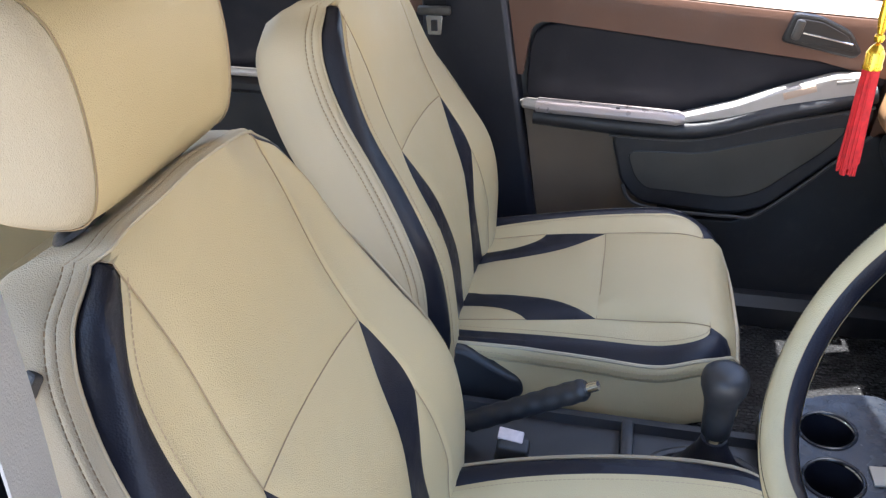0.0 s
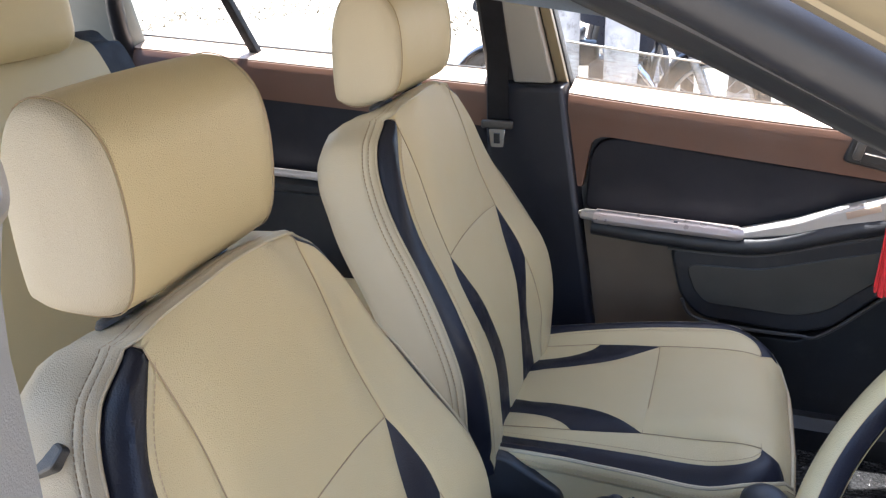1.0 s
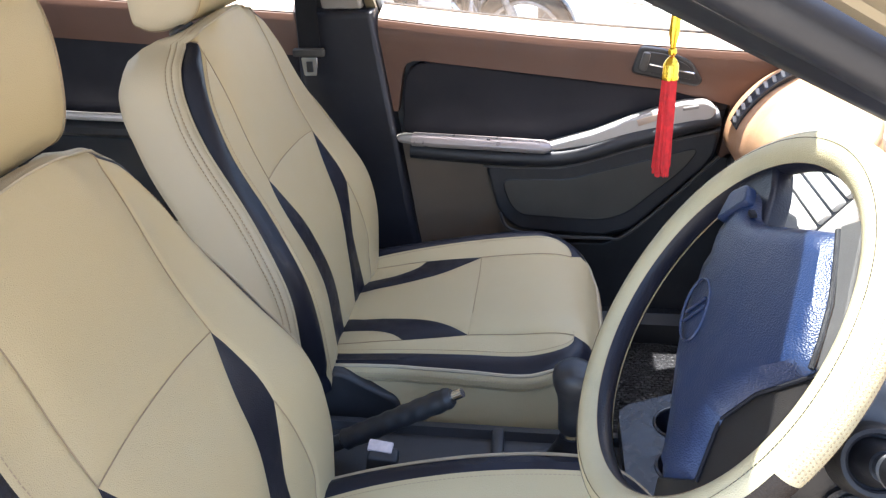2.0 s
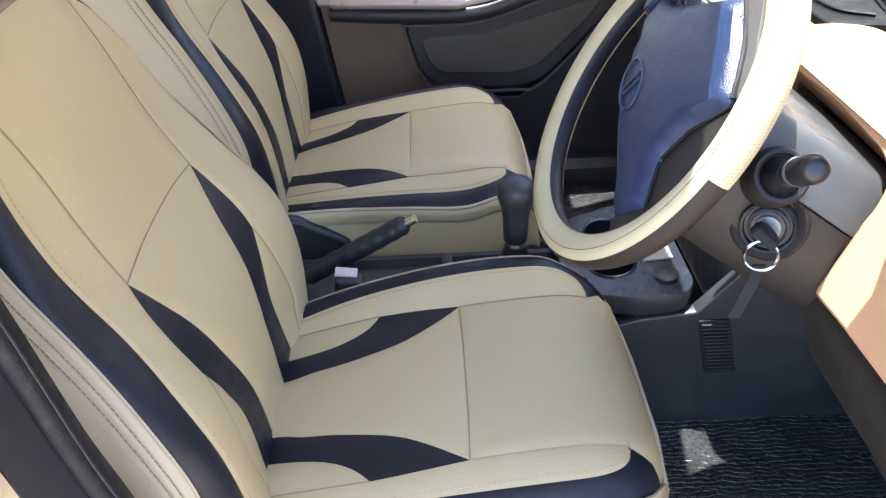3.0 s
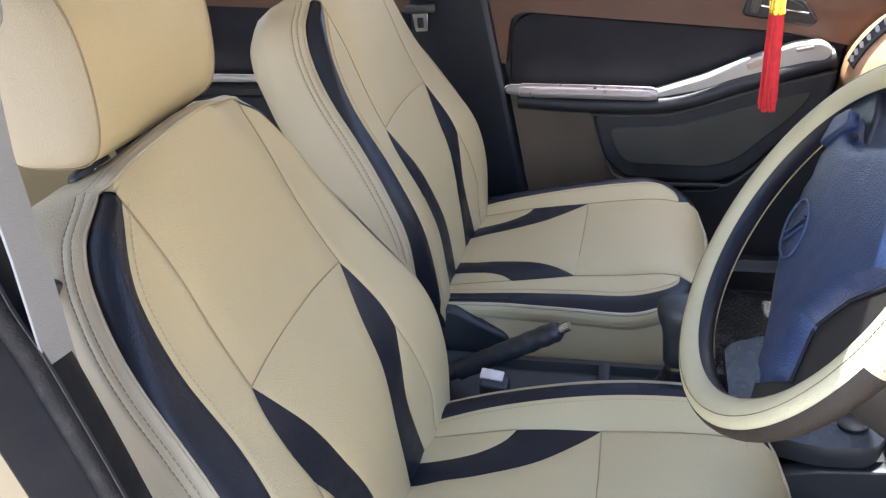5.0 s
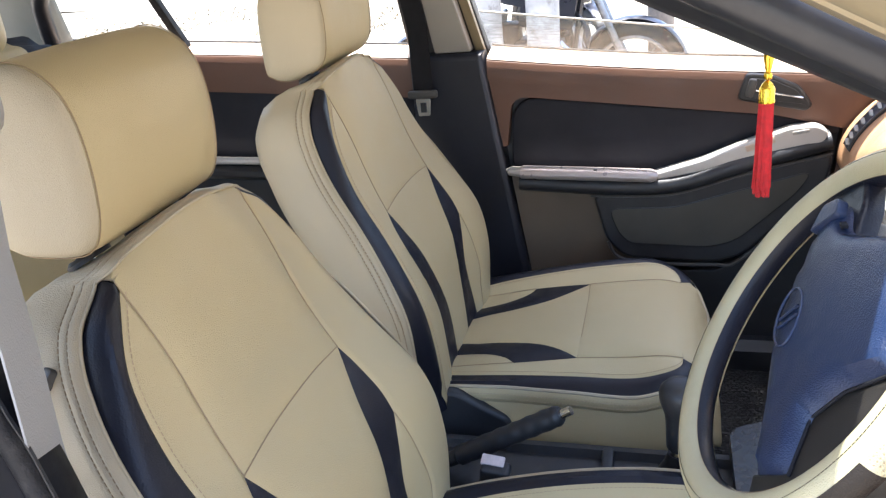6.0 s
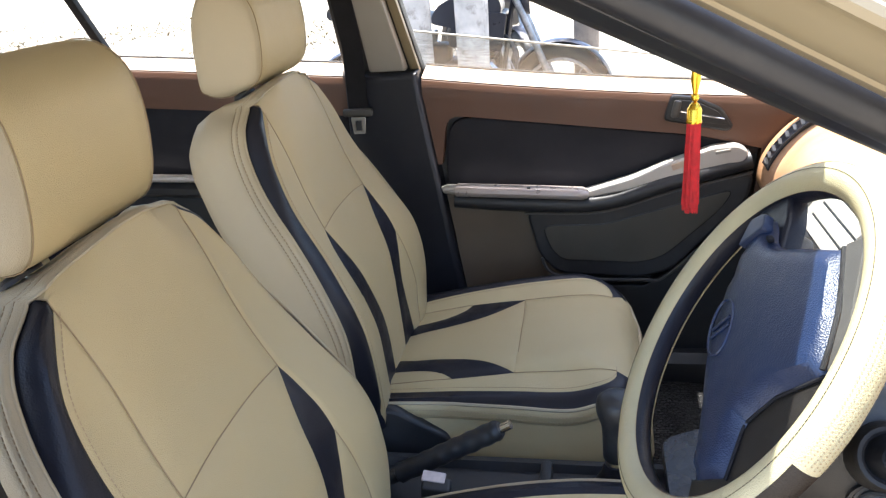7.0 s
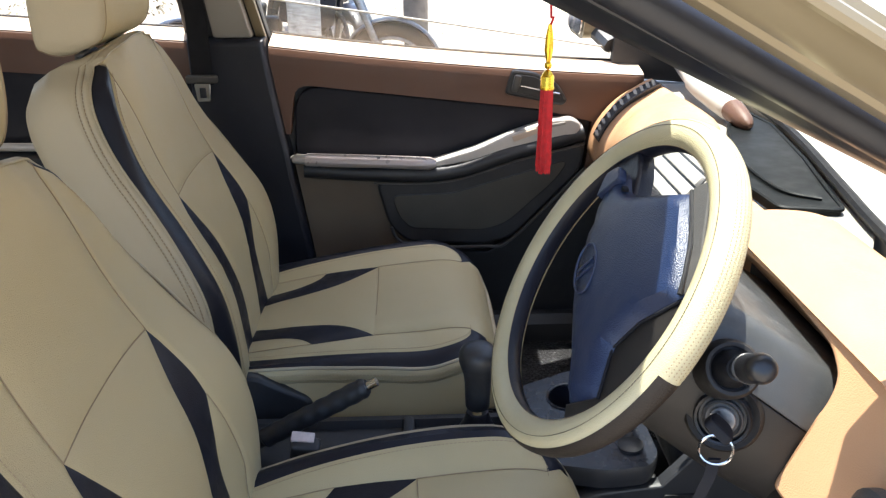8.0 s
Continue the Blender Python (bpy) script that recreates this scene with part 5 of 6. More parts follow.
def column():
    s = thing("steering_column", "grey-black plastic steering column shroud", "steering column")
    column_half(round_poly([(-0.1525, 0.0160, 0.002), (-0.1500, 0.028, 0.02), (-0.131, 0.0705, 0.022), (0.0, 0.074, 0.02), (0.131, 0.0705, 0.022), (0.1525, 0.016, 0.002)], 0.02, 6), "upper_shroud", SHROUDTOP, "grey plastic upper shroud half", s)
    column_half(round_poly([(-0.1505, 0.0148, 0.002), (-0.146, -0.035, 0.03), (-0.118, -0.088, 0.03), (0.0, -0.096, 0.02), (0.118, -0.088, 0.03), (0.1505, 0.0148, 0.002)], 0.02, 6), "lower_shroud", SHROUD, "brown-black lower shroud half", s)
    base, tip = Vector((0.598, -0.142, 0.934)), Vector((0.590, -0.216, 0.982))
    d = (tip - base).normalized()
    m = Matrix.Translation(base) @ d.to_track_quat("Z", "Y").to_matrix().to_4x4()
    part("stalk_collar", lathe([(0, -0.03), (0.029, -0.03), (0.027, -0.004), (0.024, 0.000), (0.021, 0.000), (0.0195, -0.006), (0.0, -0.010)], m, 28), SHROUD, s, "round stalk collar")
    part("collar_gap", tube([m @ Vector((0.0205 * math.cos(q), 0.0205 * math.sin(q), -0.0015)) for q in span(0, 2 * math.pi, 33)[:-1]], 0.0014, 6, closed=True), WEBDARK, s)
    part("stalk_boot", lathe([(0, -0.02), (0.0175, -0.02), (0.0175, -0.002), (0.013, 0.006), (0.011, 0.018), (0, 0.018)], m, 24), GLOSSBLACK, s)
    part("stalk", lathe([(0, -0.02), (0.009, -0.02), (0.009, 0.030), (0.0105, 0.034), (0.0122, 0.042), (0.0126, 0.064), (0.0130, 0.068), (0.0128, 0.075), (0.0112, 0.081), (0.0080, 0.0838), (0.0045, 0.0850), (0, 0.0854)], m, 28), GLOSSBLACK, s, "black control stalk")
    for z in (0.034, 0.0385, 0.043):
        r = 0.0108 + (z - 0.034) * 0.19
        part("stalk_ridge", tube([m @ Vector((r * math.cos(q), r * math.sin(q), z)) for q in span(0, 2 * math.pi, 25)[:-1]], 0.0009, 5, closed=True), GLOSSBLACK, s)
    ig = Vector((0.597, -0.140, 0.877))
    di = Vector((-0.42, -0.82, 0.24)).normalized()
    mi = Matrix.Translation(ig) @ di.to_track_quat("Z", "Y").to_matrix().to_4x4()
    part("ignition_dish", lathe([(0, -0.05), (0.041, -0.05), (0.036, -0.012), (0.033, -0.009), (0.028, -0.012), (0, -0.014)], mi @ Matrix.Diagonal((1.0, 1.0, 1.0, 1)), 32), SHROUD, s, "dished ignition surround")
    part("ignition_ring", lathe([(0, -0.02), (0.0265, -0.02), (0.0265, -0.003), (0.025, 0.000), (0.0225, -0.001), (0.0215, -0.006), (0, -0.006)], mi, 28), GLOSSBLACK, s, "black ignition ring")
    part("ignition_inner_ring", lathe([(0, -0.02), (0.019, -0.02), (0.019, 0.000), (0.0175, 0.0015), (0.015, -0.002), (0, -0.002)], mi, 24), PLASTIC2, s)
    part("ignition_lock", lathe([(0, -0.006), (0.0125, -0.006), (0.0125, 0.001), (0.0115, 0.002), (0, 0.002)], mi, 20), METAL, s, "worn metal ignition lock face")
    return s, mi


colm, mi = column()


def key():
    k = thing("ignition_key", "car key with black head and steel ring hanging from the ignition", "key")
    turn = Matrix.Rotation(radians(55), 4, "Z")
    part("blade", box((0.003, 0.008, 0.02), (0, 0, 0.004), 0.001, m=turn), CHROME, k)
    part("head", prism(round_poly([(-0.009, 0.006), (0.009, 0.006), (0.0135, 0.018), (0.0135, 0.036), (-0.0135, 0.036), (-0.0135, 0.018)], 0.006), 0.009, lambda a, c, e: turn @ Vector((e - 0.0045, a, c)), 0.003), WEBDARK, k, "black key head")
    k.matrix_basis = mi
    hang = mi @ Vector((0, 0, 0.030))
    cr = hang + Vector((-0.002, -0.004, -0.018))
    u, v = Vector((0.90, -0.40, 0.05)).normalized(), Vector((0.1, 0.15, 1.0)).normalized()
    back = mi.inverted()
    part("key_ring", tube([back @ (cr + (u * math.cos(t) + v * math.sin(t)) * 0.0145) for t in span(0, 2 * math.pi, 33)[:-1]], 0.0014, 6, closed=True), CHROME, k, "steel split ring")
    f = thing("key_fob", "black leather strap fob hanging on the key ring", "key fob")
    p = cr + Vector((0.0, 0, -0.016))
    part("strap", ribbon(catmull([p + Vector((0, 0, 0.006)), p + Vector((-0.002, -0.002, -0.010)), p + Vector((-0.008, -0.003, -0.030)), p + Vector((-0.014, -0.003, -0.052))], 4), (0.010, -0.004, 0.002), (0.002, 0.003, 0)), WEBDARK, f)
    return k


key()

part("recliner_cover", prism(round_poly([(-0.03, 0.45), (0.02, 0.540), (0.105, 0.544), (0.15, 0.516), (0.199, 0.491), (0.206, 0.462), (0.15, 0.42), (0.0, 0.40)], 0.02), 0.03, lambda a, c, e: (a, -0.206 - e, c), 0.008, 3), PLASTIC, pseat, "black plastic recliner cover")


# ---- dashboard ----
def loft_y(y0, y1, pf, n=16):
    b = bmesh.new()
    R = [[b.verts.new((x, y, z)) for x, z in pf(y)] for y in span(y0, y1, n)]
    for A, B in zip(R, R[1:]):
        for i in range(len(A)):
            b.faces.new((A[i], A[(i + 1) % len(A)], B[(i + 1) % len(A)], B[i]))
    b.faces.new(R[0][::-1])
    b.faces.new(R[-1])
    bmesh.ops.recalc_face_normals(b, faces=b.faces)
    return b


def curve_xz(pts, n=4):
    return [(v.x, v.z) for v in catmull([(a, 0, c) for a, c in pts], n)]


def dash():
    d = tagged(new("dashboard"), "tan leatherette dashboard with black lower parts", "dashboard", kind="structure")
    # driver's side: a padded tan panel cut back along the column
    face = [(-0.375, 0.80), (-0.29, 0.803), (-0.20, 0.802), (-0.139, 0.797), (-0.157, 0.874), (-0.163, 0.900), (-0.150, 0.925), (-0.115, 0.938), (0.0, 0.943), (0.14, 0.938), (0.175, 0.90), (0.24, 0.90), (0.24, 0.957), (-0.375, 0.957)]
    part("driver_panel", prism(round_poly(face, 0.014, 5), 0.05, lambda a, c, e: (0.706 - e + 0.15 * (c - 0.80) + 0.5 * max(0, c - 0.895) + 0.25 * max(0, -a - 0.26) ** 1.3, a, c), 0.010, 4), TAN, d, "tan leatherette panel round the column")
    part("binnacle_top", loft_y(-0.375, 0.165, lambda y: curve_xz([(0.700, 0.952), (0.726, 0.9615), (0.760, 0.9655), (0.805, 0.962), (0.838, 0.952), (0.853, 0.938), (0.84, 0.90), (0.74, 0.90)]), 14), TAN, d, "tan leatherette top over the column")
    # Solid black block that paints the gap's shade behind the panel.
    part("column_gap_block", box((0.05, 0.36, 0.17), (0.775, 0.0, 0.875), 0.01), RUBBER, d, "black block standing in for the shaded gap round the column")
    part("air_vent_knob", lathe([(0, 0), (0.034, 0), (0.034, 0.010), (0.028, 0.016), (0, 0.018)], Matrix.Translation((0.668, -0.288, 0.878)) @ Matrix.Rotation(radians(-90), 4, "Y"), 24), PLASTIC2, d, "grey-black round vent")
    # passenger's side
    def prof(y):
        k = smooth(0.72, 1.02, y)
        n2 = smooth(0.46, 0.66, y)
        low_ = [(0.80, 0.70), (0.745, 0.76), (0.728, 0.83), (0.736, 0.868), (0.755, 0.893), (0.775, 0.905), (0.790, 0.910), (0.797, 0.895)]
        high = [(0.80, 0.70), (0.745, 0.76), (0.728, 0.84), (0.742, 0.895), (0.785, 0.932), (0.835, 0.948), (0.872, 0.949), (0.880, 0.925)]
        near = [(a[0] + (b[0] - a[0]) * n2, a[1] + (b[1] - a[1]) * n2) for a, b in zip(low_, high)]
        far = [(0.82, 0.69), (0.745, 0.75), (0.738, 0.80), (0.756, 0.845), (0.793, 0.890), (0.838, 0.920), (0.875, 0.938), (0.884, 0.915)]
        return curve_xz([(a[0] + (b[0] - a[0]) * k, a[1] + (b[1] - a[1]) * k) for a, b in zip(near, far)]) + [(0.95, 0.80), (0.95, 0.66)]
    part("main_pad", loft_y(0.225, 1.075, prof, 24), TAN, d, "tan leatherette dash pad")
    # pale shelf under the windscreen, its front edge raked forward away from the driver
    edge = catmull([(0.852, -0.37, 0.938), (0.868, -0.10, 0.938), (0.908, 0.16, 0.938), (0.938, 0.305, 0.938), (0.992, 0.579, 0.940), (1.010, 0.80, 0.942), (1.015, 1.09, 0.944)], 5)
    b = bmesh.new()
    R = [[b.verts.new(p) for p in ((q.x, q.y, 0.90), (q.x, q.y, q.z), (q.x + 0.03, q.y, q.z + 0.006), (1.25, q.y, 0.970), (1.25, q.y, 0.90))] for q in edge]
    for A, B in zip(R, R[1:]):
        for i in range(4):
            b.faces.new((A[i], A[i + 1], B[i + 1], B[i]))
    bmesh.ops.recalc_face_normals(b, faces=b.faces)
    part("defroster_shelf", b, GREYVENT, d, "pale grey shelf under the windscreen")
    part("shelf_gasket", tube([(q.x - 0.006, q.y, q.z + 0.001) for q in edge], 0.008, 8), RUBBER, d, "black shelf gasket")
    part("middle_shelf", prism([(0.74, 0.10), (0.862, 0.10), (0.905, 0.17), (1.005, 0.70), (1.005, 1.08), (0.90, 1.08), (0.84, 0.24), (0.74, 0.24)], 0.02, lambda a, c, e: (a, c, 0.905 + e), 0.002), GREYTRIM, d, "grey shelf between the pads")
    # central instrument well, dark and dusty
    well = round_poly([(0.806, 0.345), (0.814, 0.250), (0.897, 0.236), (0.913, 0.307), (0.950, 0.466), (0.986, 0.675), (0.976, 0.79), (0.900, 0.665), (0.870, 0.575)], 0.012)
    iw = part("instrument_well", prism(well, 0.012, lambda a, c, e: (a, c, 0.922 + e + 0.004 * noise.noise((a * 20, c * 20, 1))), 0.003), GAUGE, d, "dusty black instrument well")
    part("well_rim", tube([(a, c, 0.934) for a, c in well], 0.0035, 6, closed=True), GAUGE, iw)
    part("well_rib", tube(catmull([(0.845, 0.50, 0.936), (0.838, 0.40, 0.936), (0.846, 0.31, 0.936), (0.885, 0.275, 0.936)], 5), 0.003, 6), GAUGE, iw)
    part("pillar_foot", tube(catmull([(0.925, 0.715, 0.953), (0.920, 0.80, 0.958), (0.924, 0.92, 0.962), (0.945, 1.08, 0.97)], 6), [0.020] + [0.024] * 12 + [0.020] * 6, 12), GREYVENT, d, "white padded roll by the far pillar")
    part("roll_end", tube([(0.930, 0.640, 0.942), (0.929, 0.645, 0.942), (0.928, 0.660, 0.944), (0.926, 0.690, 0.949), (0.925, 0.716, 0.953)], [0.004, 0.010, 0.016, 0.020, 0.0215], 14), BROWN, d, "brown end of the roll")
    def low(y):
        return curve_xz([(0.735, 0.80), (0.70, 0.785), (0.705, 0.74), (0.76, 0.66), (0.86, 0.57), (1.10, 0.50)]) + [(1.22, 0.60), (1.2, 0.78)]
    def knee(y):
        return curve_xz([(0.700, 0.800), (0.666, 0.795), (0.664, 0.755), (0.684, 0.700), (0.722, 0.656), (0.77, 0.640), (1.10, 0.600)]) + [(1.22, 0.65), (1.2, 0.78)]
    part("knee_panel", loft_y(-0.375, -0.125, knee, 8), SHROUD, d, "grey-black knee panel beside the column")
    part("lower_dash", loft_y(-0.125, 0.20, lambda y: [(x + 0.05, z - 0.02) for x, z in low(y)], 10), PLASTIC, d, "black knee panel")
    part("lower_dash", loft_y(0.49, 1.05, lambda y: [(x + 0.05, z - 0.05) for x, z in low(y)], 10), PLASTIC, d, "black knee panel")
    # long thin vent at the far end of the dash
    vp = catmull([(0.741, 1.0, 0.812), (0.758, 1.0, 0.848), (0.795, 1.0, 0.892), (0.838, 1.0, 0.922), (0.872, 1.0, 0.938)], 6)
    vf = part("side_vent_frame", ribbon([(p.x - 0.002, 1.0, p.z + 0.003) for p in vp], (0.0, 0.040, 0.0), (-0.006, 0.0, 0.008)), PLASTIC, d, "black long side vent")
    part("vent_lip", tube([(p.x - 0.005, 0.979, p.z + 0.008) for p in vp], 0.0022, 6), PLASTIC2, vf)
    part("vent_lip", tube([(p.x - 0.005, 1.021, p.z + 0.008) for p in vp], 0.0022, 6), PLASTIC2, vf)
    for k in range(2, len(vp) - 2, 2):
        p = vp[k]
        part("vent_fin", box((0.008, 0.020, 0.003), (p.x - 0.007, 1.0, p.z + 0.010), 0.001, 1, Matrix.Rotation(radians(25), 4, "X")), GREYTRIM, vf)
    # centre vents, pale grey, on a face that leans back
    vm = Matrix.Translation((0.738, 0.465, 0.896)) @ Matrix.Rotation(radians(38), 4, "Y")
    vb = part("centre_vent_frame", box((0.045, 0.30, 0.125), (0, 0, 0), 0.018, 4), GREYTRIM, d, "pale grey centre vent frame")
    vb.matrix_basis = vm
    part("vent_hole", box((0.006, 0.170, 0.094), (-0.0215, -0.035, 0.0), 0.004), PLASTIC, vb)
    for k in range(4):
        part("vent_slat", box((0.010, 0.166, 0.0185), (-0.026, -0.035, -0.034 + k * 0.0225), 0.003, 2), GREYVENT, vb)
    part("vent_wheel", box((0.010, 0.012, 0.016), (-0.026, 0.085, -0.02), 0.003), GREYTRIM, vb)
    return d


dash()

# ---- centre console ----
def console():
    s = thing("centre_console", "black plastic centre console with open tray and cup holders", "console")
    part("tunnel_cover", sweep(lambda x: [(0.250, 0.30), (0.258, 0.465), (0.268, 0.482), (0.280, 0.484), (0.286, 0.470), (0.404, 0.470), (0.410, 0.484), (0.425, 0.482), (0.435, 0.465), (0.442, 0.30)], span(-0.25, 0.56, 10)), PLASTIC, s)
    part("tray_bulkhead", box((0.02, 0.13, 0.03), (0.30, 0.345, 0.478), 0.006), PLASTIC, s)
    # front plate with two cup wells sunk through it
    cups, slope = ((0.572, 0.305), (0.580, 0.402)), lambda x: 0.520 + 0.10 * (x - 0.5)
    outl = round_poly([(0.49, 0.245), (0.60, 0.205), (0.665, 0.205), (0.685, 0.23), (0.685, 0.46), (0.665, 0.485), (0.60, 0.485), (0.49, 0.445)], 0.025)
    b = bmesh.new()
    loops = [outl] + [[(cx + 0.038 * math.cos(q), cy + 0.038 * math.sin(q)) for q in span(0, 2 * math.pi, 33)[:-1]] for cx, cy in cups]
    edges = []
    for lp in loops:
        vs = [b.verts.new((x, y, slope(x))) for x, y in lp]
        edges += [b.edges.new((vs[i - 1], vs[i])) for i in range(len(vs))]
    bmesh.ops.triangle_fill(b, use_beauty=True, use_dissolve=False, edges=edges)
    tr = part("front_plate", b, GLOSSGREY, s, "glossy grey cup holder plate", smooth=False)
    b = bmesh.new()
    rings = [[b.verts.new((0.585 + (x - 0.585) * k, 0.345 + (y - 0.345) * k, slope(x) - dn)) for x, y in outl] for k, dn in ((1.0, 0.0), (1.010, 0.003), (1.010, 0.020), (0.99, 0.036))]
    for A, B in zip(rings, rings[1:]):
        for i in range(len(A)):
            b.faces.new((A[i - 1], A[i], B[i], B[i - 1]))
    bmesh.ops.recalc_face_normals(b, faces=b.faces)
    part("plate_lip", b, PLASTIC, tr)
    for cx, cy in cups:
        z = slope(cx)
        part("cup_ring", tube([(cx + 0.038 * math.cos(q), cy + 0.038 * math.sin(q), slope(cx + 0.038 * math.cos(q)) + 0.0005) for q in span(0, 2 * math.pi, 33)[:-1]], 0.0028, 8, closed=True), GLOSSGREY, tr)
        part("cup_well", lathe([(0.0, -0.0715), (0.035, -0.0715), (0.039, -0.004), (0.0375, -0.004), (0.0335, -0.070), (0.0, -0.070)], Matrix.Translation((cx, cy, z)), 28), BLACKL, tr, "dark cup well")
    part("round_cap", lathe([(0, 0), (0.020, 0), (0.020, 0.004), (0.017, 0.006), (0, 0.006)], Matrix.Translation((0.648, 0.255, 0.535)) @ Matrix.Rotation(radians(-5.7), 4, "Y"), 24), PLASTIC, tr, "black round socket cap")
    part("card_slot", box((0.05, 0.035, 0.004), (0.645, 0.315, 0.5365), 0.001, m=Matrix.Rotation(radians(-5.7), 4, "Y")), GREYTRIM, tr, "pale plastic slot")
    part("centre_unit", box((0.28, 0.25, 0.40), (0.86, 0.345, 0.66), 0.03, 3), PLASTIC, s)
    part("side_panel", prism([(0.53, 0.25), (0.53, 0.47), (0.60, 0.49), (0.685, 0.50), (0.80, 0.64), (1.2, 0.64), (1.2, 0.25)], 0.02, lambda a, c, e: (a, 0.222 - e, c), 0.004), PLASTIC, s, "black console side panel")
    # slatted grille in the side panel
    gr = part("grille", prism(round_poly([(0.690, 0.484), (0.741, 0.484), (0.768, 0.372), (0.716, 0.372)], 0.005), 0.004, lambda a, c, e: (a, 0.2025 - e, c), 0.001), RUBBER, s, "black slatted side grille")
    for k in range(14):
        z = 0.476 - k * 0.0074
        part("slat", box((0.043, 0.004, 0.0032), (0.7175 + (0.476 - z) * 0.24, 0.197, z), 0.0008, 1), PLASTIC, gr)
    return s


console()


def gear_lever():
    g = thing("gear_lever", "black gear knob on a chrome collar over a rubber boot", "gear lever", (0.41, 0.30, 0.485))
    part("knob", lathe([(0, 0.214), (0.012, 0.2135), (0.022, 0.210), (0.0285, 0.203), (0.0305, 0.194), (0.0295, 0.183), (0.0260, 0.172), (0.0225, 0.161), (0.0208, 0.146), (0.0200, 0.125), (0.0192, 0.104), (0.016, 0.10), (0, 0.10)][::-1], Matrix.Diagonal((1.0, 1.0, 1, 1)), 24), PLASTIC, g, "black grained knob")
    part("collar", lathe([(0, 0.09), (0.015, 0.09), (0.0155, 0.102), (0, 0.102)], Matrix(), 20), CHROME, g)
    part("boot", lathe([(0, 0.0), (0.062, 0.0), (0.060, 0.012), (0.045, 0.03), (0.035, 0.05), (0.022, 0.075), (0.017, 0.092), (0, 0.092)], Matrix(), 24), BLACKL, g, "black shift boot")
    part("surround", tube([(0.085 * math.cos(t), 0.062 * math.sin(t), 0.004) for t in span(0, 2 * math.pi, 33)[:-1]], 0.008, 8, closed=True), PLASTIC, g)
    return g


gear_lever()


def handbrake():
    h = thing("handbrake", "black handbrake lever with chrome release button", "handbrake")
    a, c = Vector((-0.01, 0.345, 0.462)), Vector((0.235, 0.334, 0.606))
    pts = [a.lerp(c, t) for t in span(0, 1, 61)]
    part("lever", tube(pts, [0.0125] * 18 + [0.0168 + 0.0007 * math.cos(k * 1.05) for k in range(40)] + [0.017, 0.0155, 0.012], 14), PLASTIC, h, "ribbed black grip")
    part("button", tube([c, c + (c - a).normalized() * 0.018], 0.0075, 12), CHROME, h, "chrome release button")
    return h


handbrake()


def buckle(at, group="belt buckles"):
    k = thing("belt_buckle", "black seat belt buckle with a worn red release button", "belt buckle", at, group)
    m = Matrix.Rotation(radians(8), 4, "Y") @ Matrix.Rotation(radians(14), 4, "X")
    part("housing", box((0.046, 0.026, 0.085), (0, 0, -0.042), 0.006, 3, m), PLASTIC, k)
    part("release_button", box((0.036, 0.019, 0.006), (0.0, -0.001, 0.001), 0.002, 2, m), LABEL, k, "worn pinkish release button")
    part("stem", tube([(-0.02, 0, -0.06), (-0.06, 0.0, -0.16)], 0.012, 8, flat=0.5), PLASTIC, k)
    return k


buckle((0.137, 0.268, 0.559))

# ---- belt on the far pillar ----
def far_belt():
    s = thing("seat_belt", "dark seat belt with a grey tongue hanging on the pillar", "seat belt")
    part("webbing", ribbon([(-0.150, lean(z) - 0.075 if z > 1.0 else YD - 0.04, z) for z in (1.42, 1.25, 1.10, 1.0, 0.94)] , (0.046, 0, 0), (0, 0.002, 0)), WEBDARK, s)
    part("tongue_grip", box((0.07, 0.016, 0.018), (-0.15, YD - 0.05, 0.955), 0.005, 3), PLASTIC2, s)
    t = prism(round_poly([(-0.168, 0.945), (-0.132, 0.945), (-0.136, 0.905), (-0.164, 0.905)], 0.004), 0.003, door_map(YD - 0.05), 0.0006)
    part("tongue", t, CHROME, s, "steel belt tongue")
    part("tongue_slot", box((0.013, 0.002, 0.022), (-0.15, YD - 0.0545, 0.925), 0.0), PLASTIC, s)
    return s


far_belt()


def near_belt():
    s = thing("seat_belt", "grey seat belt webbing hanging from a grey anchor on the pillar", "seat belt")
    part("webbing", ribbon([(0.008, -0.318, 1.258), (-0.008, -0.320, 1.21), (-0.015, -0.320, 1.17), (-0.019, -0.320, 1.10), (-0.027, -0.320, 1.02), (-0.031, -0.318, 0.985)], (0.016, -0.042, 0.018), (0.0012, 0.0008, 0)), WEB, s, "pale grey webbing")
    ring = round_poly([(0.058, 1.248), (0.058, 1.274), (0.004, 1.278), (0.000, 1.250)], 0.012)
    part("anchor_loop", tube([(0.038 - a * 0.55, -0.356 + a * 0.9, c) for a, c in ring], 0.006, 8, closed=True), GREYTRIM, s, "grey plastic belt anchor loop")
    part("anchor_bolt", lathe([(0, 0), (0.012, 0), (0.010, 0.006), (0, 0.007)], Matrix.Translation((0.006, -0.31, 1.318)) @ Matrix.Rotation(radians(60), 4, "Y"), 12), PLASTIC2, s)
    return s


near_belt()

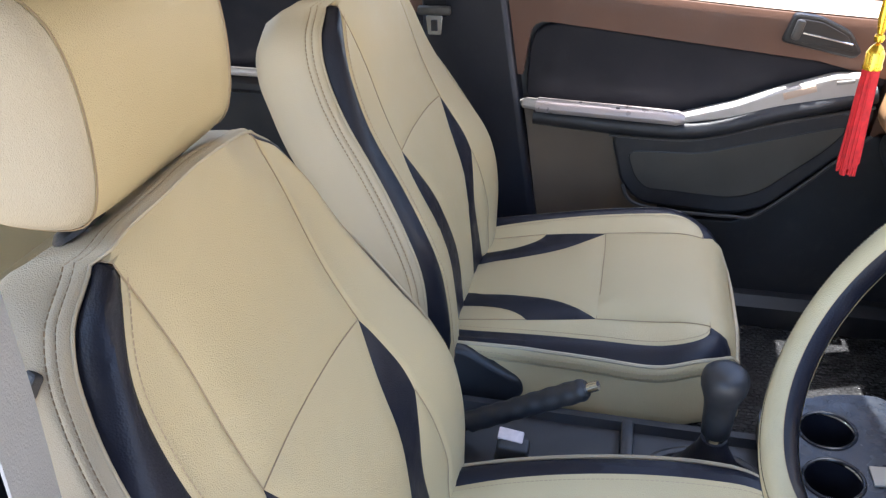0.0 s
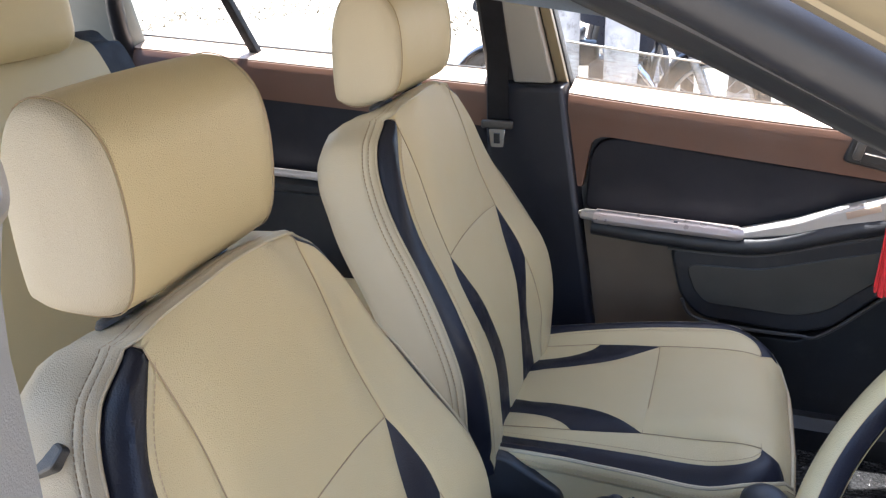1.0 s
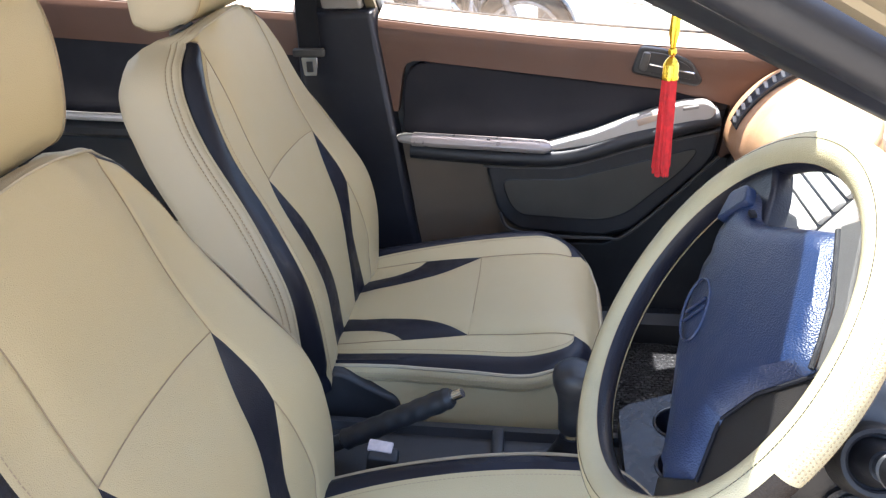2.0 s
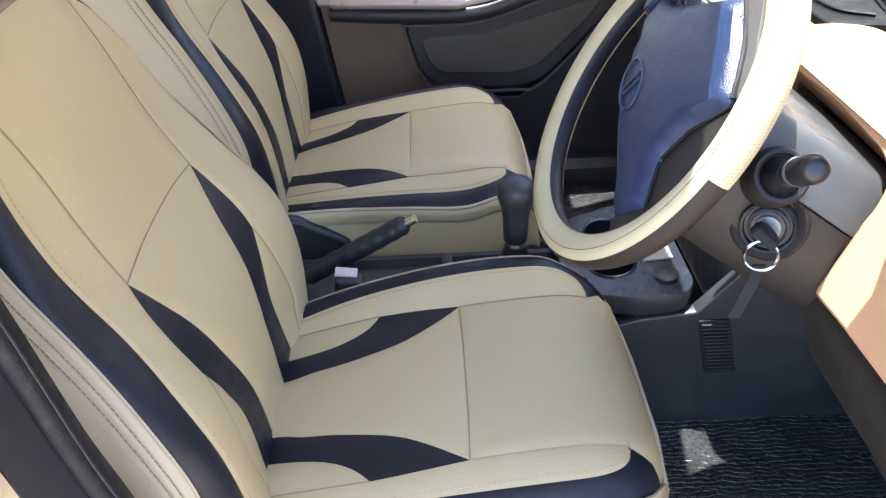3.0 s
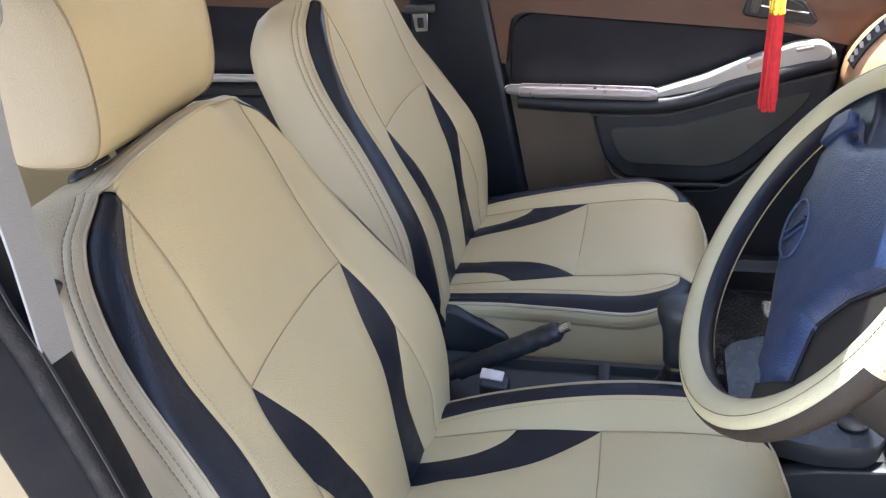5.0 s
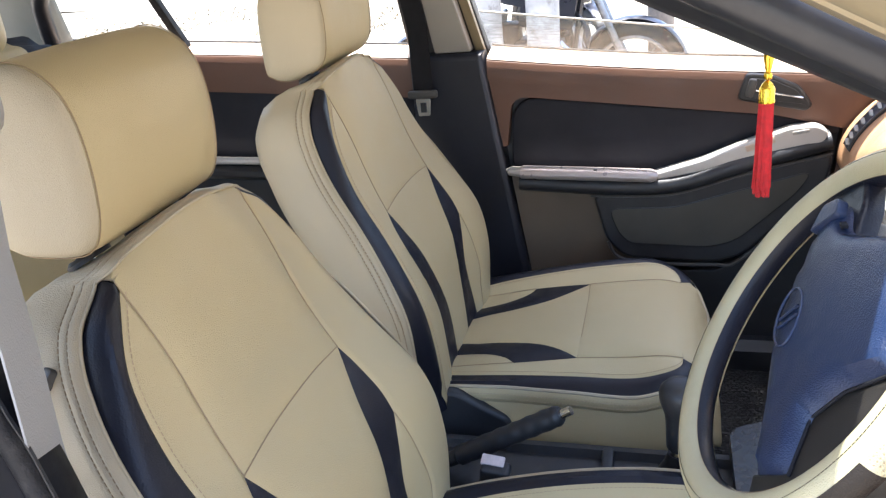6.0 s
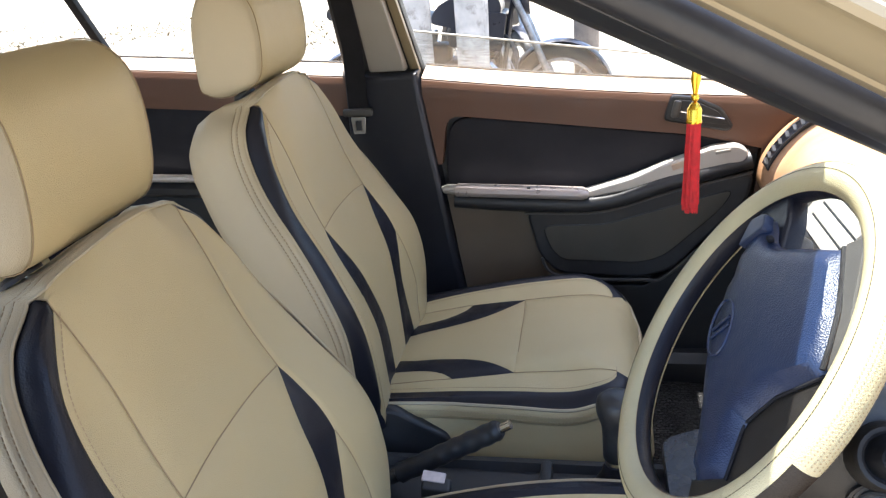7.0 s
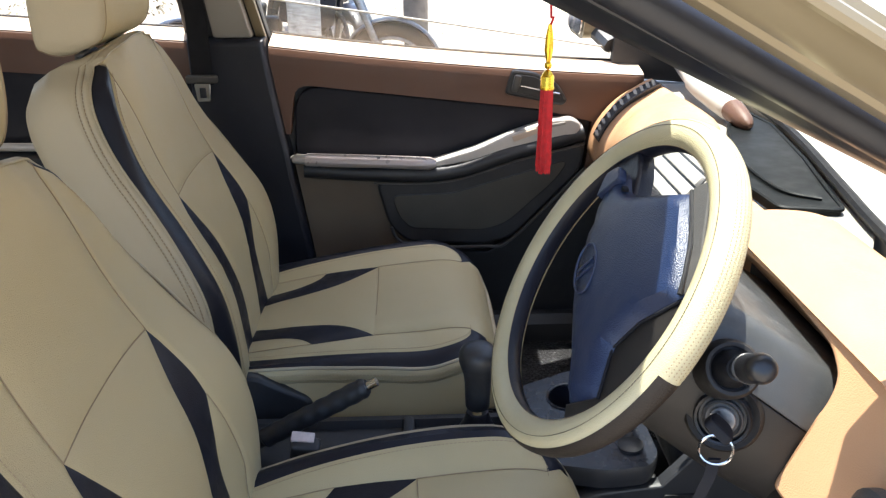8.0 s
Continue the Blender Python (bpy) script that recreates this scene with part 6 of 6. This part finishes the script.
# ---- tassel under the mirror ----
def tassel():
    s = thing("hanging_tassel", "red silk tassel with a gold cap on a red cord", "tassel", (0.505, 0.36, 1.09))
    part("cap", lathe([(0, -0.014), (0.0098, -0.014), (0.0102, -0.011), (0.0094, -0.009), (0.0094, 0.003), (0.0066, 0.009), (0.003, 0.013), (0, 0.014)], Matrix(), 20), GOLD, s, "shiny gold cap")
    b = bmesh.new()
    random.seed(4)
    for i in range(280):
        a, r = random.uniform(0, 6.283), 0.0085 * math.sqrt(random.random())
        f = random.uniform(1.0, 1.45)
        L = random.uniform(0.122, 0.138)
        tube([(r * math.cos(a), r * math.sin(a), -0.010), (r * 1.15 * math.cos(a), r * 1.15 * math.sin(a), -0.06), (r * f * math.cos(a), r * f * math.sin(a), -L)], 0.0008, 4, bm=b)
    part("fringe", b, RED, s, "red silk fringe")
    b = bmesh.new()
    part("charm", lathe([(0, 0.022), (0.003, 0.023), (0.0062, 0.04), (0.0055, 0.058), (0.0025, 0.075), (0, 0.076)], Matrix.Diagonal((1, 0.6, 1, 1)), 12), GOLD, s, "gold charm")
    part("bead", lathe([(0, 0.013), (0.0045, 0.0155), (0.0055, 0.019), (0.0045, 0.0225), (0, 0.025)], Matrix(), 12), GOLD, s, "gold bead")
    part("cord", tube(catmull([(0, 0, 0.072), (0.004, 0.0, 0.085), (0.0, 0, 0.10), (0.0, 0.0, 0.30)], 4), 0.0018, 6), RED, s)
    return s


tassel()

# ---- foot well ----
fm = tagged(link("floor_mat", grid_sheet(0.58, 1.20, -0.36, 0.22, 30, 24, lambda x, y: 0.258 + 0.004 * noise.noise((x * 9, y * 9, 0))), MATBLACK), "glossy black crocodile-pattern vinyl floor mat", "floor mat")
tagged(link("floor_mat", grid_sheet(0.40, 1.20, 0.47, 1.05, 30, 24, lambda x, y: 0.258 + 0.004 * noise.noise((x * 9, y * 9, 3))), MATBLACK), "glossy black crocodile-pattern vinyl floor mat", "floor mat")


# ---- pedals and heel pad ----
def pedal(at, group="pedals"):
    p = thing("pedal", "black ribbed rubber foot pedal on a steel arm", "pedal", at, group)
    m = Matrix.Rotation(radians(-35), 4, "Y")
    part("pad", box((0.012, 0.055, 0.065), (0, 0, 0), 0.005, 2, m), PLASTIC2, p)
    for k in range(5):
        part("rib", box((0.004, 0.048, 0.005), m @ Vector((-0.007, 0, -0.022 + k * 0.011)), 0.001, 1, m), RUBBER, p)
    part("arm", tube([(0.006, 0, 0.02), (0.06, 0, 0.10), (0.11, 0.0, 0.26)], 0.008, 8), METAL, p)
    return p


pd0 = pedal((0.950, 0.020, 0.310))
copy_thing(pd0, pose(0.960, -0.105, 0.315))
copy_thing(pd0, pose(0.960, 0.135, 0.320))
hp = thing("heel_pad", "black rubber heel pad with worn lettering bars on the mat", "heel pad", (0.815, -0.072, 0.262))
part("plate", prism(round_poly([(-0.083, -0.072), (0.083, -0.072), (0.083, 0.072), (-0.083, 0.072)], 0.015), 0.006, lambda a, c, e: (a, c, e), 0.002), PLASTIC2, hp)
for k in range(3):
    part("bar", box((0.012, 0.10 - 0.02 * (k % 2), 0.002), (-0.03 + k * 0.028, 0, 0.0068), 0.0006, 1), PLASTIC, hp)

# ---- outside the far windows ----
def trunk(x, y, r, seed, white=1.1, lean_x=0.0):
    t = thing("tree", "tree trunk with a whitewashed lower part", "tree", (x, y, 0))
    random.seed(seed)
    def skin(z0, z1, mt, nm, lab="", grow=0.0):
        b = bmesh.new()
        R = []
        for i in range(15):
            z = z0 + (z1 - z0) * i / 14
            R.append([b.verts.new((lean_x * z + (r * (1.15 - 0.05 * z) + grow) * (1 + 0.12 * noise.noise((math.cos(q) * 2 + seed, math.sin(q) * 2, z * 1.5))) * math.cos(q), (r * (1.15 - 0.05 * z) + grow) * (1 + 0.12 * noise.noise((math.cos(q) * 2 + seed, math.sin(q) * 2, z * 1.5))) * math.sin(q), z)) for q in span(0, 2 * math.pi, 17)[:-1]])
        for A, B in zip(R, R[1:]):
            for k in range(16):
                b.faces.new((A[k], A[(k + 1) % 16], B[(k + 1) % 16], B[k]))
        b.faces.new(R[-1])
        return part(nm, b, mt, t, lab)
    skin(0, 3.2, BARK, "trunk")
    skin(0, white, WHITEWASH, "whitewash_coat", "flaking whitewash", 0.004)
    b = bmesh.new()
    for k in range(6):
        a = k * 1.05 + seed
        z = 2.3 + 0.15 * k
        tube(catmull([(lean_x * z, 0, z), (0.35 * math.cos(a), 0.35 * math.sin(a), z + 0.5), (0.9 * math.cos(a), 0.9 * math.sin(a), z + 0.9)], 3), [r * 0.45, r * 0.42, r * 0.4, r * 0.3, r * 0.22, r * 0.15, r * 0.1], 6, bm=b)
    part("limb", b, BARK, t)
    verts, faces = [], []
    for k in range(900):
        a, q, rr = random.uniform(0, 6.283), random.uniform(-0.9, 1.0), 1.25 * random.random() ** 0.4
        c = Vector((rr * math.cos(a), rr * math.sin(a), 3.5 + 0.7 * q * rr))
        u, v = Vector((random.uniform(-1, 1), random.uniform(-1, 1), random.uniform(-1, 1))).normalized() * 0.06, Vector((random.uniform(-1, 1), random.uniform(-1, 1), random.uniform(-1, 1))).normalized() * 0.03
        n = len(verts)
        verts += [tuple(c - u), tuple(c + v), tuple(c + u), tuple(c - v)]
        faces.append((n, n + 1, n + 2, n + 3))
    me = bpy.data.meshes.new("crown")
    me.from_pydata(verts, [], faces)
    me.materials.append(LEAF)
    ob = new("crown", me)
    ob.parent = t
    return t


trunk(-0.585, 3.75, 0.085, 1)
trunk(-0.275, 3.85, 0.080, 5)
trunk(0.36, 4.75, 0.075, 9, white=0.3)
trunk(-12.0, 20.6, 0.26, 13, white=0.25)


def motorbike(at):
    s = thing("motorcycle", "parked dark blue motorcycle with spoked wheels", "motorcycle", at)
    def wheel(x):
        w = part("tyre", tube([(x + 0.285 * math.cos(q), 0, 0.305 + 0.285 * math.sin(q)) for q in span(0, 2 * math.pi, 37)[:-1]], 0.045, 10, closed=True), TYRE, s, "black tyre")
        part("wheel_rim", tube([(x + 0.235 * math.cos(q), 0, 0.305 + 0.235 * math.sin(q)) for q in span(0, 2 * math.pi, 37)[:-1]], 0.016, 8, closed=True), METAL, w)
        part("hub", tube([(x, -0.05, 0.305), (x, 0.05, 0.305)], 0.05, 14), METAL, w)
        for k in range(18):
            q = k * math.pi / 9
            part("spoke", tube([(x + 0.05 * math.cos(q), 0.02 * (-1) ** k, 0.305 + 0.05 * math.sin(q)), (x + 0.23 * math.cos(q + 0.2), 0, 0.305 + 0.23 * math.sin(q + 0.2))], 0.0025, 4), METAL, w)
    wheel(0.0)
    wheel(-1.26)
    for y in (-0.085, 0.085):
        part("fork", tube([(0.0, y, 0.305), (-0.13, y, 0.62), (-0.28, y, 0.98)], 0.022, 10), METAL, s, "polished front fork")
    part("front_mudguard", tube([(0.325 * math.cos(q), 0, 0.305 + 0.345 * math.sin(q)) for q in span(0.35, 2.5, 14)], 0.06, 8, flat=0.25), BIKEPAINT, s, "dark front mudguard")
    part("handlebar", tube(catmull([(-0.36, -0.36, 1.02), (-0.30, -0.18, 1.05), (-0.27, 0, 1.0), (-0.30, 0.18, 1.05), (-0.36, 0.36, 1.02)], 5), 0.013, 8), METAL, s)
    part("headlamp", lathe([(0, 0.10), (0.05, 0.09), (0.085, 0.04), (0.09, 0.0), (0, 0.0)][::-1], Matrix.Translation((-0.17, 0, 0.90)) @ Matrix.Rotation(radians(-90), 4, "Y"), 18), BIKEPAINT, s)
    part("tank", prism(round_poly([(-0.32, 0.84), (-0.36, 0.96), (-0.50, 1.0), (-0.72, 0.90), (-0.78, 0.80), (-0.50, 0.74)], 0.06), 0.26, lambda a, c, e: (a, e - 0.13, c), 0.05, 4), BIKEPAINT, s, "dark blue fuel tank")
    part("saddle", prism(round_poly([(-0.74, 0.80), (-0.78, 0.86), (-1.10, 0.86), (-1.40, 0.93), (-1.42, 0.86), (-1.10, 0.77)], 0.04), 0.24, lambda a, c, e: (a, e - 0.12, c), 0.03, 3), BLACKL, s, "black saddle")
    part("engine", box((0.30, 0.24, 0.30), (-0.56, 0, 0.42), 0.04, 3), ENGINE, s)
    for k in range(6):
        part("cooling_fin", box((0.22, 0.26, 0.010), (-0.50, 0, 0.58 + k * 0.024), 0.003, 1), ENGINE, s)
    part("exhaust", tube(catmull([(-0.42, -0.14, 0.55), (-0.32, -0.15, 0.38), (-0.60, -0.16, 0.25), (-0.95, -0.17, 0.30), (-1.45, -0.18, 0.42)], 5), [0.022] * 12 + [0.045] * 9, 10), CHROME, s, "chrome exhaust")
    part("crankcase", tube([(-0.50, -0.16, 0.36), (-0.50, 0.16, 0.36)], 0.12, 18), ENGINE, s, "dark engine crankcase")
    part("carburettor", box((0.14, 0.16, 0.14), (-0.74, 0, 0.60), 0.03, 2), ENGINE, s)
    part("crash_guard", tube(catmull([(-0.33, -0.05, 0.70), (-0.26, -0.24, 0.66), (-0.24, -0.30, 0.52), (-0.28, -0.24, 0.40), (-0.36, -0.05, 0.36)], 5), 0.013, 8), ENGINE, s, "dark crash guard hoop")
    part("radiator_shroud", prism(round_poly([(-0.34, 0.62), (-0.30, 0.84), (-0.62, 0.86), (-0.66, 0.66)], 0.03), 0.30, lambda a, c, e: (a, e - 0.15, c), 0.02, 2), BIKEPAINT, s, "dark blue side cowl")
    part("number_badge", box((0.12, 0.006, 0.05), (-0.90, -0.145, 0.66), 0.002, 1), GREYVENT, s, "pale side badge bar")
    part("frame_tube", tube([(-0.27, 0, 0.92), (-0.36, 0, 0.40), (-0.75, 0, 0.28), (-0.86, 0, 0.74)], 0.018, 8), BIKEPAINT, s)
    part("swing_arm", tube([(-0.80, -0.10, 0.34), (-1.26, -0.10, 0.305)], 0.02, 8), BIKEPAINT, s)
    part("side_cover", prism(round_poly([(-0.80, 0.55), (-0.76, 0.74), (-1.06, 0.76), (-1.0, 0.56)], 0.03), 0.28, lambda a, c, e: (a, e - 0.14, c), 0.02, 2), BIKEPAINT, s)
    part("rear_mudguard", tube([(-1.26 + 0.345 * math.cos(q), 0, 0.305 + 0.345 * math.sin(q)) for q in span(0.5, 3.0, 14)], 0.07, 8, flat=0.25), BIKEPAINT, s)
    return s


bike = motorbike((0.20, 4.25, 0.0))
copy_thing(bike, pose(-0.10, 4.95, 0.0, rz=-62))

# low sunlit bank behind the yard, and scattered leaf litter
structure("backdrop", grid_sheet(-60, 60, 16, 60, 40, 12, lambda x, y: 0.10 * (y - 16) + 0.5 * noise.noise((x * 0.12, y * 0.15, 2))), DUST, "bare sunlit earth bank beyond the yard", "bank")
random.seed(11)
verts, faces = [], []
for k in range(34000):
    far = k % 5 > 0
    x, y = (random.uniform(-17, -1), random.uniform(9, 24)) if far else (random.uniform(-9, 6), random.uniform(1.9, 14))
    if noise.noise((x * 0.35, y * 0.22, 7)) + 0.3 * noise.noise((x * 1.6, y * 1.1, 3)) < (0.08 if far else 0.12):
        continue
    a, r, tilt = random.uniform(0, 6.283), random.uniform(0.018, 0.045), random.uniform(0.2, 1.0) * (1.0 if far else 0.25)
    n = len(verts)
    for q in range(4):
        rr = r * (1.0 if q % 2 else 0.5)
        verts.append((x + rr * math.cos(a + q * 1.571), y + rr * math.sin(a + q * 1.571), 0.008 + r * tilt * (1 + (math.cos(q * 1.571 + k) if q % 2 else 0.0))))
    faces.append((n, n + 1, n + 2, n + 3))
me = bpy.data.meshes.new("leaf_litter")
me.from_pydata(verts, [], faces)
me.materials.append(LITTER)
tagged(new("leaf_litter", me), "dry brown leaves scattered on the yard", "leaf litter", kind="stuff")

# door mirror beyond the far front window
def door_mirror():
    s = thing("door_mirror", "champagne door mirror housing seen through the side window", "door mirror", (0.735, 1.29, 1.060))
    sh = round_poly([(-0.095, -0.055), (0.085, -0.055), (0.10, 0.03), (0.04, 0.075), (-0.08, 0.07)], 0.03)
    part("housing", prism(sh, 0.07, lambda a, c, e: (e, -a, c), 0.025, 4), PAINT, s)
    part("mirror_glass", prism([(p * 0.88, q * 0.86 + 0.002) for p, q in sh], 0.004, lambda a, c, e: (-0.006 + e, -a, c), 0.0), CHROME, s, "mirror glass")
    part("foot", tube([(0.03, -0.06, -0.03), (0.06, -0.13, -0.06)], 0.02, 8), PLASTIC, s)
    return s


door_mirror()
